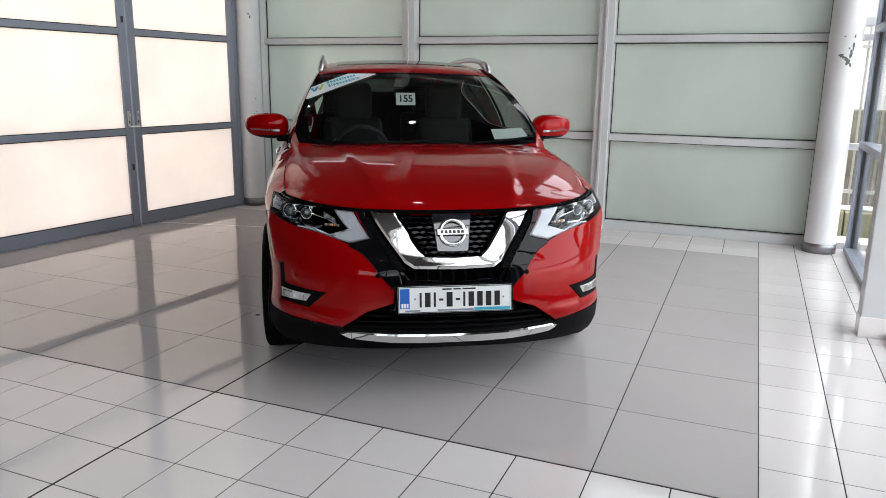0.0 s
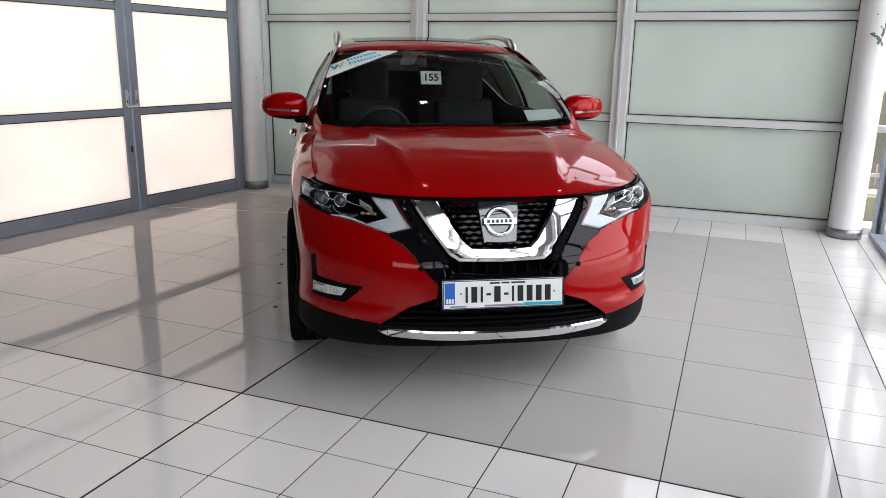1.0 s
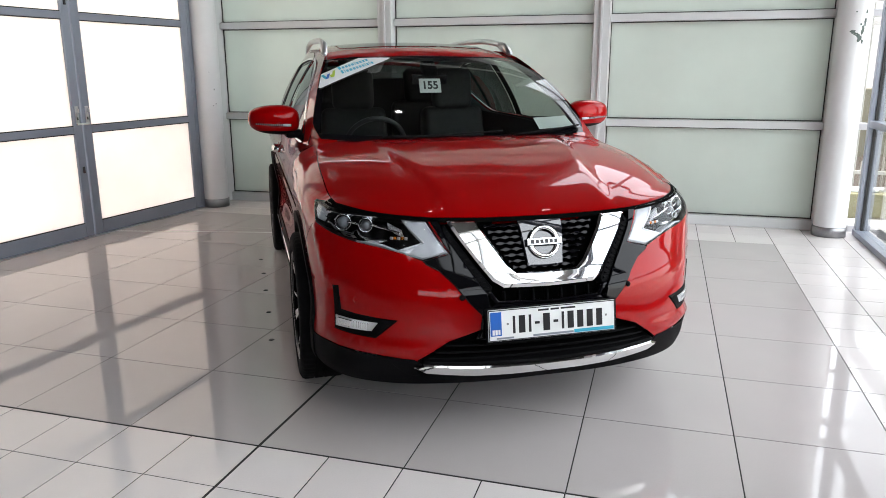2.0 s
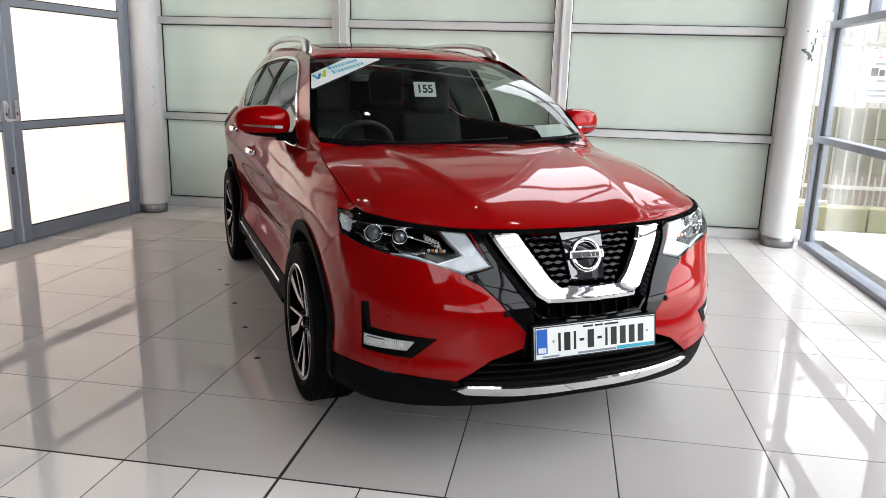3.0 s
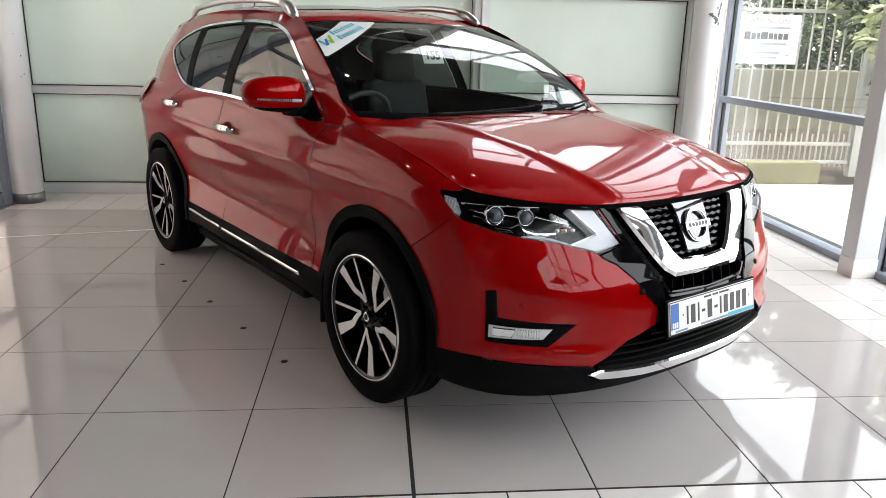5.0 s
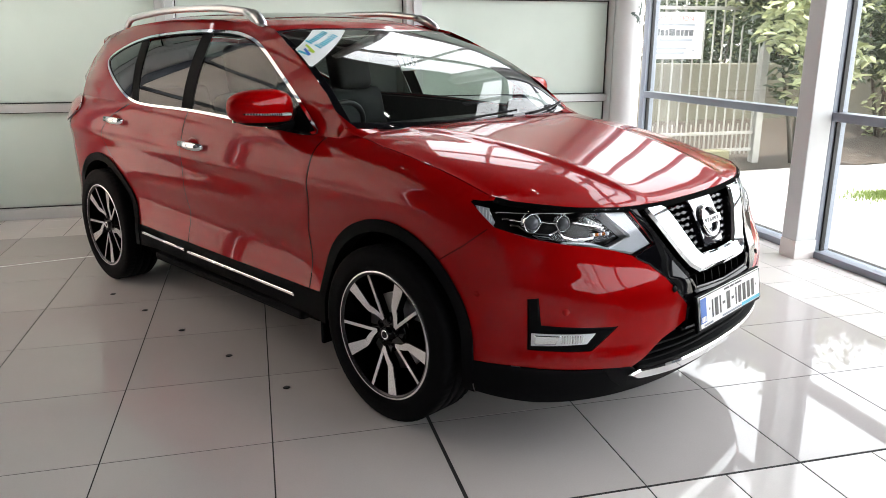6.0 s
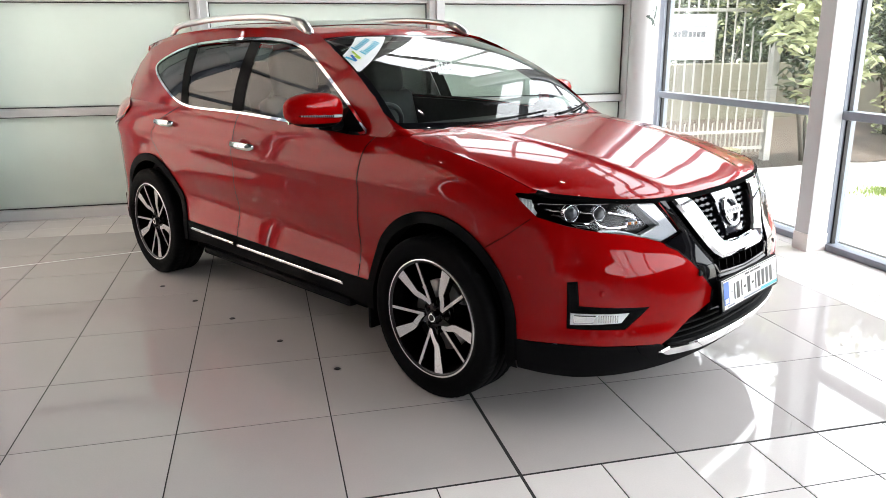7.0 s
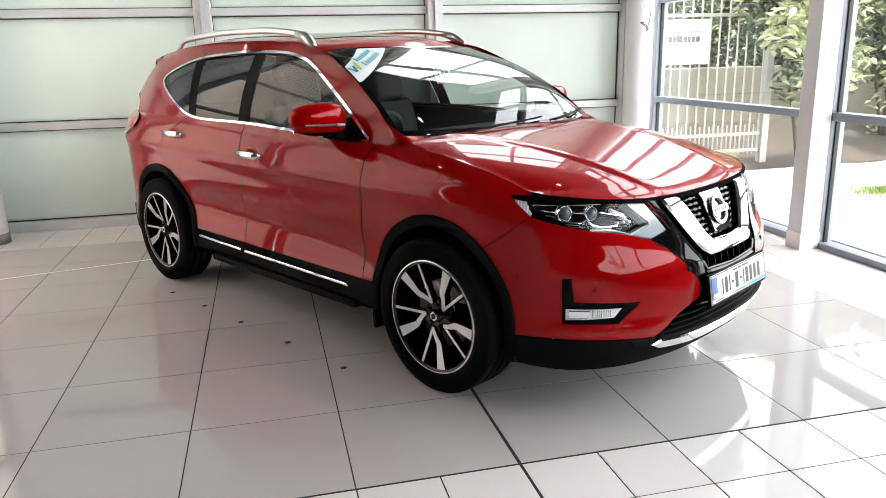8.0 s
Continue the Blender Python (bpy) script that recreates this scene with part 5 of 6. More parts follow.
# ---- hood and cowl
fy = np.linspace(0, 0.775, 30)
sx = np.linspace(0.50, -0.30, 30)
hood_outline = np.concatenate([np.stack([hood_front_x(fy) - 0.004, fy], 1), np.stack([sx, hood_side_y(sx) - 0.004], 1), [[-0.335, 0.70], [-0.335, 0.4], [-0.31, 0.0]]])
hood_sheet = cut_chart(hood, hood_outline, [], 0.025, outward=(0, 0, 1))["rest"]
emit("hood", both(hood_sheet), RED, car, "red hood with two long creases")
edge_f = np.stack([hood_front_x(fy) - 0.004, fy], 1)
hf = hood(edge_f[:, 0], edge_f[:, 1])
emit("hood_lip", both(ribbon(hf, hf - np.array([0.03, 0, 0.035]), (1, 0, -0.3))), RED, car)
cow = np.linspace(0, 0.90, 24)
emit("cowl", both(ribbon(hood(-0.32 + 0 * cow, cow * 0.745) - np.array([0, 0, 0.012]), screen(cow, 0 * cow) + np.array([0.0, 0, -0.006]), (0, 0, 1))), BLACK_PLASTIC, car, "black plastic cowl below the windscreen")
emit("cowl_edge", both(ribbon(hood(-0.33 + 0 * cow, cow * 0.745), hood(-0.30 + 0 * cow, cow * 0.745) - np.array([0, 0, 0.04]), (-1, 0, 0))), DARK, car)

fill_a = np.array([hood(-0.333, y) for y in (0.68, 0.71, 0.74)] + [hood(-0.30, 0.768)])
fill_b = np.array([screen(0.94, 0.0, 0.001), screen(0.965, 0.0, 0.001), screen(0.99, 0.004, 0.001), cabin_side(-0.368, 1.140)])
emit("fender_corner", both(ribbon(fill_a - np.array([0, 0, 0.003]), fill_b, (0, 0, 1))), RED, car)

# ---- cabin: pillars, glass, roof
PILLAR = [(-0.365, 1.142), (-0.53, 1.275), (-0.73, 1.388), (-0.98, 1.508), (-1.10, 1.556)]
ROOF_EDGE = [(-1.3, 1.594), (-1.7, 1.612), (-2.1, 1.612), (-2.5, 1.592), (-2.9, 1.545), (-3.12, 1.505)]
REAR_EDGE = [(-3.20, 1.40), (-3.19, 1.25), (-3.17, 1.168)]
bx = np.linspace(-3.16, -0.40, 50)
cabin_outline = np.concatenate([np.stack([bx, belt_z(bx) - 0.004], 1), PILLAR, ROOF_EDGE, REAR_EDGE])
DLO = [(-0.475, 1.090), (-0.85, 1.113), (-1.2, 1.132), (-1.6, 1.146), (-2.07, 1.144), (-2.25, 1.158), (-2.42, 1.202), (-2.70, 1.312), (-2.79, 1.36), (-2.815, 1.392), (-2.76, 1.436),
       (-2.45, 1.524), (-2.08, 1.550), (-1.73, 1.560), (-1.42, 1.548), (-1.28, 1.528), (-1.12, 1.486), (-0.83, 1.338), (-0.60, 1.193)]
DLO = rounded(DLO)
DLO_IN = shrunk(DLO, 0.014)
pillar_b = [(-1.525, 1.0), (-1.635, 1.0), (-1.765, 1.7), (-1.65, 1.7)]
pillar_c = [(-2.13, 1.0), (-2.19, 1.0), (-2.52, 1.7), (-2.41, 1.7)]
sail = [(-0.40, 1.0), (-0.73, 1.0), (-0.73, 1.08), (-0.60, 1.40)]
chart = cut_chart(cabin_side, cabin_outline, [("frame_top", shrunk(DLO, 0.0), -0.002)], 0.03)
trim = cut_chart(cabin_side, DLO, [("inner", DLO_IN, None)], 0.02)["rest"]
inner = cut_chart(cabin_side, DLO_IN, [("pillar", pillar_b, -0.004), ("pillar", pillar_c, -0.004), ("pillar", sail, -0.004),
                                       ("front_glass", np.array([(-0.3, 0.9), (-1.56, 0.9), (-1.70, 1.8), (-0.3, 1.8)]), -0.008),
                                       ("rear_glass", np.array([(-1.56, 0.9), (-2.15, 0.9), (-2.48, 1.8), (-1.70, 1.8)]), -0.008)], 0.025)
for turn in (lambda q: q, flipped):
    emit("cabin_side", turn(chart["rest"]), RED, car, "red roof pillar and quarter panel")
    emit("pillar_lining", turn((chart["rest"][0] - chart["rest"][2] * 0.02, chart["rest"][1][:, ::-1], -chart["rest"][2])), LINING, car, "pale grey pillar lining")
    emit("window_trim", turn((trim[0] + trim[2] * 0.006, trim[1], trim[2])), CHROME, car, "chrome window trim")
    emit("pillar_cover", turn(inner["pillar"]), BLACK_PLASTIC, car, "black window pillar covers")
    for key, name, m in (("front_glass", "front_side_window", SIDE_GLASS), ("rear_glass", "rear_side_window", PRIVACY), ("rest", "quarter_window", PRIVACY)):
        emit(name, turn(inner[key]), m, car).visible_shadow = False
glass = cut_chart(lambda a, b: screen(a, b), [(0, 0.0), (0.5, 0.0), (1, 0.0), (1, 0.5), (1, 1), (0.5, 1), (0, 1)], [("edge", [(-0.1, -0.1), (1.1, -0.1), (1.1, 1.1), (0.955, 1.1), (0.955, 0.045), (-0.1, 0.045)], 0.0), ("edge", [(-0.1, 0.965), (1.1, 0.965), (1.1, 1.1), (-0.1, 1.1)], 0.0)], steps=(0.04, 0.05), outward=(1, 0, 1))
emit("windscreen", both(glass["rest"]), SCREEN, car, "clear windscreen").visible_shadow = False
emit("windscreen_border", both(glass["edge"]), GLOSS_BLACK, car, "black windscreen border")
px, pz = np.array(PILLAR)[:, 0], np.array(PILLAR)[:, 1]
pp = np.linspace(0, 1, 26)
side_x, side_z = np.interp(pp, np.linspace(0, 1, len(px)), px), np.interp(pp, np.linspace(0, 1, len(px)), pz)
bs = np.array([float(np.clip((-0.37 - x) / 0.74, 0, 1)) for x in side_x])
flank = facing(cabin_side, side_x, side_z, (0, 1, 0))
brow = facing(screen, 1 + 0 * bs, bs, (0.5, 0, 1))
emit("windscreen_pillar", both(blended(cabin_side(side_x, side_z), screen(1 - 0.06 * np.clip(1 - pp / 0.14, 0, 1), bs, 0.001), flank + 0.35 * brow, flank * 0.5 + brow, (1, 1, 1))), RED, car, "red windscreen pillar")
rx = np.linspace(-3.12, -1.10, 40)
roof_half = lambda x: np.interp(x, [-3.3, -2.9, -2.3, -1.5, -1.09], [0.53, 0.575, 0.60, 0.605, 0.612])
roof_outline = np.concatenate([[[-1.10, 0.0], [-1.10, 0.3]], np.stack([rx[::-1], roof_half(rx[::-1])], 1), [[-3.26, 0.53], [-3.32, 0.0]]])
SUNROOF = [(-1.34, -0.1), (-1.36, 0.40), (-1.40, 0.485), (-2.55, 0.47), (-2.60, 0.40), (-2.60, -0.1)]
top = cut_chart(roof, roof_outline, [("glass_roof", SUNROOF, 0.003)], 0.03, outward=(0, 0, 1))
emit("roof", both(top["rest"]), RED, car, "red roof panel")
emit("glass_roof", both(top["glass_roof"]), GLOSS_BLACK, car, "dark glass roof")
a = roof(rx, roof_half(rx))
e_x = np.array([-1.10] + [p[0] for p in ROOF_EDGE])
e_z = np.array([1.556] + [p[1] for p in ROOF_EDGE])
zz = np.interp(-rx, -e_x, e_z)
emit("roof_gutter", both(ribbon(a, cabin_side(rx, zz), (0, 1, 1))), RED, car)
ta = np.linspace(0, 1, 24)
tail_top = roof(-3.27 - 0.05 * (1 - ta ** 2), ta * 0.53)
tail_low = shell(SMAX - ta * 0.80, 1.155 + 0 * ta)
emit("rear_window", both(ribbon(tail_top - np.array([0, 0, 0.03]), tail_low, (-1, 0, 0.3))), PRIVACY, car)
emit("roof_spoiler", both(ribbon(tail_top, tail_top - np.array([0.02, 0, 0.035]), (-1, 0, 0))), RED, car)
corner_a = np.array([roof(-3.12, 0.56), cabin_side(-3.12, 1.505), cabin_side(-3.20, 1.40), cabin_side(-3.19, 1.25), cabin_side(-3.17, 1.165)])
corner_b = np.array([tail_top[-1], tail_top[-1] - [0.02, 0, 0.05], tail_top[-1] - [0.05, -0.04, 0.15], tail_low[-1] + [0.04, 0.02, 0.12], tail_low[-1]])
emit("rear_pillar", both(ribbon(corner_a, corner_b, (-1, 1, 0))), RED, car)
low_a = np.array([cabin_side(x, float(belt_z(x)) - 0.004) for x in np.linspace(-2.9, -3.17, 8)])
low_b = np.array([shell(s_at_x(x), float(rim_z(s_at_x(x)))) for x in np.linspace(-2.9, -3.40, 8)])
emit("rear_shoulder", both(ribbon(low_a, low_b, (0, 0.3, 1))), RED, car)

foot_u = np.linspace(1, 0, 13)
foot_x = np.interp(foot_u, [0, 0.75, 1], [-0.50, -0.395, -0.366])
foot_z = np.interp(foot_u, [0, 0.75, 1], [float(belt_z(-0.50)) - 0.004, float(belt_z(-0.395)) - 0.004, 1.141])
foot_s = np.array([s_at_x(x) for x in np.interp(foot_u, [0, 0.5, 1], [-0.49, -0.37, -0.27])])
foot_n = facing(cabin_side, foot_x, foot_z, (0, 1, 0)) + np.array([0.1, 0, 0.15])
fender_n = facing(shell, foot_s, rim_z(foot_s) - 0.01, (0, 1, 0)) + np.array([0.1, 0, 0.45])
foot_mid = 0.5 * (cabin_side(foot_x, foot_z) + shell(foot_s, rim_z(foot_s) - 0.002)) - (1 - foot_u)[:, None] * np.array([0, 0.004, 0.004])
crook = foot_n / np.linalg.norm(foot_n, axis=1, keepdims=True) + fender_n / np.linalg.norm(fender_n, axis=1, keepdims=True)
emit("pillar_foot", both(blended(cabin_side(foot_x, foot_z), foot_mid, foot_n, crook, (0, 1, 1))), RED, car)
emit("pillar_foot", both(blended(foot_mid, shell(foot_s, rim_z(foot_s) - 0.002), crook, fender_n, (0, 1, 1))), RED, car)
# the corner between pillar, windscreen and hood
ku = np.linspace(0, 1, 9)
knee_y = np.interp(ku, [0, 1], [0.788, 0.66])
knee_a = np.stack([np.interp(knee_y, [0.66, 0.70, 0.738, 0.762, 0.788], [-0.308, -0.323, -0.341, -0.355, -0.366]), knee_y, np.interp(knee_y, [0.66, 0.738, 0.788], [1.1335, 1.138, 1.141])], 1)
knee_hood = hood(-0.285 + 0 * ku, np.interp(ku, [0, 1], [0.765, 0.66]), 0.003)
knee_b = knee_hood + (shell(foot_s[:1], rim_z(foot_s[:1]) - 0.002) - knee_hood[:1]) * np.clip(1 - ku * 3, 0, 1)[:, None]
knee_n = np.array([0.35, 0, 1]) + np.clip(1 - ku * 2.2, 0, 1)[:, None] * np.array([0.0, 0.9, -0.3])
emit("cowl_corner", both(blended(knee_a, knee_b, knee_n, knee_n, (0, 0, 1))), RED, car)

# ---- roof rails, mirrors, handles, wipers
for side in (1, -1):
    t = np.linspace(0, 1, 34)
    xs = -1.335 - 1.535 * t
    lift = np.sin(np.minimum(1, (1 - t) / 0.08) * math.pi / 2)
    zs = roof_mid(xs) - 0.050 + 0.062 * lift
    ys = roof_half(xs) - 0.015
    path = [(float(x), side * float(y), float(z)) for x, y, z in zip(xs, ys, zs)]
    rail = part("roof_rail", tube(path, 0.019, 14, 0.85), SATIN, car, "satin silver roof rail", smooth=True)
    y0, zr = float(roof_half(-1.3)) - 0.012, float(zs[0])
    bm = bmesh.new()
    prof = [(-1.375, zr - 0.018), (-1.375, zr + 0.017), (-1.33, zr + 0.018), (-1.285, zr + 0.010), (-1.235, zr - 0.014), (-1.195, zr - 0.045), (-1.18, zr - 0.075), (-1.24, zr - 0.065), (-1.30, zr - 0.040), (-1.345, zr - 0.022)]
    loops = [[bm.verts.new((x, side * y0 + d + (0.012 * side if z < zr - 0.03 else 0), z)) for x, z in prof] for d in (-0.018, 0.018)]
    bm.faces.new(loops[0])
    bm.faces.new(loops[1][::-1])
    for k in range(len(prof)):
        bm.faces.new((loops[0][k], loops[0][(k + 1) % len(prof)], loops[1][(k + 1) % len(prof)], loops[1][k]))
    bmesh.ops.recalc_face_normals(bm, faces=bm.faces)
    bmesh.ops.bevel(bm, geom=bm.edges[:], offset=0.006, segments=2, affect="EDGES")
    part("rail_foot", bm, SATIN, rail, smooth=True)
    bm = bmesh.new()
    bmesh.ops.create_uvsphere(bm, u_segments=40, v_segments=24, radius=1)
    for v in bm.verts:
        p = v.co.copy()
        q = Vector([math.copysign(abs(k) ** 0.74, k) for k in p])
        t = (q.y * side + 1) / 2
        front = 0.088 if q.x > 0 else 0.05
        v.co = Vector((q.x * front * (1.0 - 0.28 * t) - 0.05 * t * t, q.y * 0.121, q.z * 0.079 * (1.0 - 0.20 * t) + 0.008 + 0.006 * t))
    M = pose(-0.72, side * 0.952, 1.203, 0, 0, side * -6) @ Matrix.Scale(1.13, 4)
    lowb = bm.copy()
    for geom, keep in ((bm, 1), (lowb, -1)):
        bmesh.ops.bisect_plane(geom, geom=geom.verts[:] + geom.edges[:] + geom.faces[:], plane_co=(0, 0, -0.040), plane_no=(0, 0, -keep), clear_outer=True)
        geom.transform(M)
    mirror = part("door_mirror", bm, RED, car, "red door mirror cap with light strip", smooth=True)
    part("mirror_base", lowb, BLACK_PLASTIC, mirror, smooth=True)
    part("mirror_arm", cube(-0.045, 0.05, -0.16, -0.05, -0.078, -0.04, 0.016, 3, m=M @ pose(0, 0, 0, 0, 0, 0 if side > 0 else 180)), BLACK_PLASTIC, mirror, smooth=True)
    part("mirror_glass", cube(-0.082, -0.078, -0.078, 0.078, -0.045, 0.052, m=M), CHROME, mirror)
    along = lambda k: tuple(M @ Vector((0.0845 - 0.075 * k * k, side * (-0.07 + 0.165 * k), -0.012 + 0.006 * k)))
    strip = part("indicator_strip", tube([along(k / 9) for k in range(10)], [0.0062 - 0.0004 * k for k in range(10)], 8), GLOSS_BLACK, mirror, "dark indicator strip with small bright segments", smooth=True)
    for k in range(14):
        part("indicator_segment", tube([along(0.30 + 0.05 * k - 0.014), along(0.30 + 0.05 * k + 0.014)], 0.0062 - 0.00015 * k, 6), STEEL, strip, smooth=True)
    part("indicator_lens", tube([along(0.02), along(0.12), along(0.26)], [0.0075, 0.0078, 0.0065], 8), LAMP_WHITE, strip, smooth=True)

    for x, z in ((-1.455, 0.982), (-2.395, 1.047)):
        y0 = float(shell(s_at_x(x), z)[1])
        path = [(x + 0.112, side * (y0 + 0.004), z), (x + 0.085, side * (y0 + 0.030), z + 0.002), (x, side * (y0 + 0.036), z + 0.003), (x - 0.085, side * (y0 + 0.030), z + 0.004), (x - 0.112, side * (y0 + 0.004), z + 0.003)]
        handle = part("door_handle", tube(path, [0.015, 0.020, 0.021, 0.020, 0.015], 12, 0.6), CHROME, car, "chrome door handle", smooth=True)
        bm = lathe([(0.0, 0.0015), (0.045, 0.0015), (0.052, 0.003), (0.056, 0.0)], 32)
        bm.transform(Matrix.Translation((x, side * (y0 - 0.001), z)) @ pose(0, 0, 0, -90 * side, 0, 0) @ Matrix.Diagonal((1.05, 0.75, 1, 1)))
        part("handle_recess", bm, RED, handle, smooth=True)
# one long and one short wiper
for a0, a1, b0, b1 in ((-0.55, 0.30, 0.012, 0.050), (0.35, 0.92, 0.012, 0.045)):
    n = 14
    path = [tuple(screen(a0 + (a1 - a0) * k / n, b0 + (b1 - b0) * k / n * (1 if a0 < 0 else 1)) + np.array([0.008, 0, 0.016])) for k in range(n + 1)]
    wiper = part("wiper", tube(path, 0.005, 8), BLACK_PLASTIC, car, "black wiper blade", smooth=True)
    arm = [tuple(screen(a0 + (a1 - a0) * t, 0.005 + (b0 + (b1 - b0) * t) * t) + np.array([0.014, 0, 0.022])) for t in np.linspace(0.05, 0.55, 8)]
    part("wiper_arm", tube(arm, [0.0075 - 0.0004 * k for k in range(8)], 8), BLACK_PLASTIC, wiper, smooth=True)

# ---- number plate: characters as plain bars
plate = part("number_plate", cube(-0.004, 0.004, -0.268, 0.268, -0.062, 0.062, 0.004), WHITE_PRINT, car, "white number plate with a blue band and dark bars")
PLATE = pose(0.992, 0, 0.531, 0, -9, 0)
part("plate_holder", cube(-0.014, -0.001, -0.276, 0.276, -0.072, 0.068, 0.005, m=PLATE), BLACK_PLASTIC, plate)
plate.data.transform(PLATE)


def on_plate(name, rects, material, lift=0.0043):
    bm = bmesh.new()
    for y0, y1, z0, z1 in rects:
        box(bm, lift, lift + 0.0008, y0, y1, z0, z1, m=PLATE)
    return part(name, bm, material, plate)


on_plate("plate_edge", [(-0.266, 0.266, 0.057, 0.0605), (-0.266, 0.266, -0.0605, -0.057), (-0.266, -0.2625, -0.057, 0.057), (0.2625, 0.266, -0.057, 0.057)], INK)
on_plate("blue_band", [(-0.259, -0.214, -0.040, 0.052)], BLUE_PRINT)
on_plate("band_bars", [(-0.252, -0.243, -0.036, -0.016), (-0.240, -0.231, -0.036, -0.016), (-0.228, -0.220, -0.036, -0.016)], WHITE_PRINT, 0.0052)
bars, y = [], -0.168
for w in (0.010, 0.026, 0.010, 0.020, 0.028, 0.020, 0.010, 0.026, 0.026, 0.026, 0.026):
    tall = 0.005 if w == 0.020 else 0.034
    bars.append((y, y + w, -0.001 - tall, -0.001 + tall))
    y += w + 0.0150
for bar in bars:
    on_plate("character_bar", [bar], INK)
on_plate("town_bars", [(-0.062, -0.018, 0.0435, 0.0505), (-0.010, 0.025, 0.0435, 0.0505), (0.033, 0.095, 0.0435, 0.0505)], INK)
on_plate("dealer_bar", [(-0.235, -0.165, -0.054, -0.047)], GREY_INK)
on_plate("dealer_bar", [(-0.085, 0.085, -0.054, -0.046)], GREY_INK)
on_plate("cyan_band", [(0.088, 0.259, -0.055, -0.042)], CYAN_PRINT)
on_plate("plate_caps", [(-0.193, -0.185, 0.0, 0.008), (0.222, 0.230, 0.0, 0.008)], GREY_TRIM, 0.005)

# ---- windscreen sticker, price tag and permit
def on_screen(name, poly, lift, material, parent, steps=(0.03, 0.03)):
    sheet = cut_chart(lambda a, b: screen(a, b), np.array(poly, float), [], steps=steps, outward=(1, 0, 1))["rest"]
    return emit(name, (sheet[0] + sheet[2] * lift, sheet[1], sheet[2]), material, parent)


sticker = on_screen("windscreen_sticker", [(-0.992, 0.695), (-0.992, 0.495), (-0.975, 0.49), (-0.36, 0.955), (-0.365, 0.966), (-0.675, 0.966)], 0.0035, WHITE_PRINT, None)
sticker.matrix_world = CAR
tagged(sticker, "white diagonal sticker with blue and green mark on windscreen", "sticker")


def sticker_at(u, v):
    return (-0.962 + 0.145 * u - 0.025 * v, 0.595 + 0.087 * u + 0.075 * v)


def sticker_bar(name, u0, v0, u1, v1, wide, material, lift=0.0045):
    on_screen(name, [sticker_at(u0, v0), sticker_at(u0 + wide, v0), sticker_at(u1 + wide, v1), sticker_at(u1, v1)], lift, material, sticker)


sticker_bar("mark", 0.10, 0.0, -0.05, 1.0, 0.15, CYAN_PRINT)
sticker_bar("mark", 0.10, 0.0, 0.30, 0.85, 0.15, BLUE_PRINT, 0.0049)
sticker_bar("mark", 0.42, 0.0, 0.36, 0.55, 0.13, LIME_PRINT)
sticker_bar("mark", 0.42, 0.0, 0.62, 1.15, 0.15, LIME_PRINT, 0.0049)
rnd = random.Random(12)
for v0, tall, u0, u1 in ((0.92, 0.50, 0.95, 2.75), (0.0, 0.50, 1.0, 2.95)):
    u = u0
    while u < u1:
        w = rnd.choice((0.05, 0.12, 0.13, 0.15))
        sticker_bar("brand_bar", u, v0, u - 0.02, v0 + tall * (1.35 if u == u0 or w < 0.06 else 1.0), w, CYAN_PRINT)
        u += w + 0.06

tag_at = screen(-0.02, 0.60) + np.array([-0.03, -0.035, -0.035])
TAG = Matrix.Translation(Vector(tag_at)) @ pose(0, 0, 0, 0, -24, 0) @ pose(0, 0, 0, 90, 0, 90)
tag_root = thing("price_tag", CAR, "white rounded tag with a black number hanging behind the windscreen", "tag")
part("card", cube(-0.064, 0.064, -0.043, 0.043, -0.001, 0.001, m=TAG), WHITE_PRINT, tag_root)
lettering("number", "155", 0.066, TAG @ pose(0, 0, 0.0018), INK, tag_root, bold=0.002)
permit = on_screen("paper_permit", [(0.60, 0.07), (0.90, 0.07), (0.88, 0.17), (0.60, 0.17)], -0.004, WHITE_PRINT, None)
permit.matrix_world = CAR
tagged(permit, "white paper notice behind the windscreen", "paper")

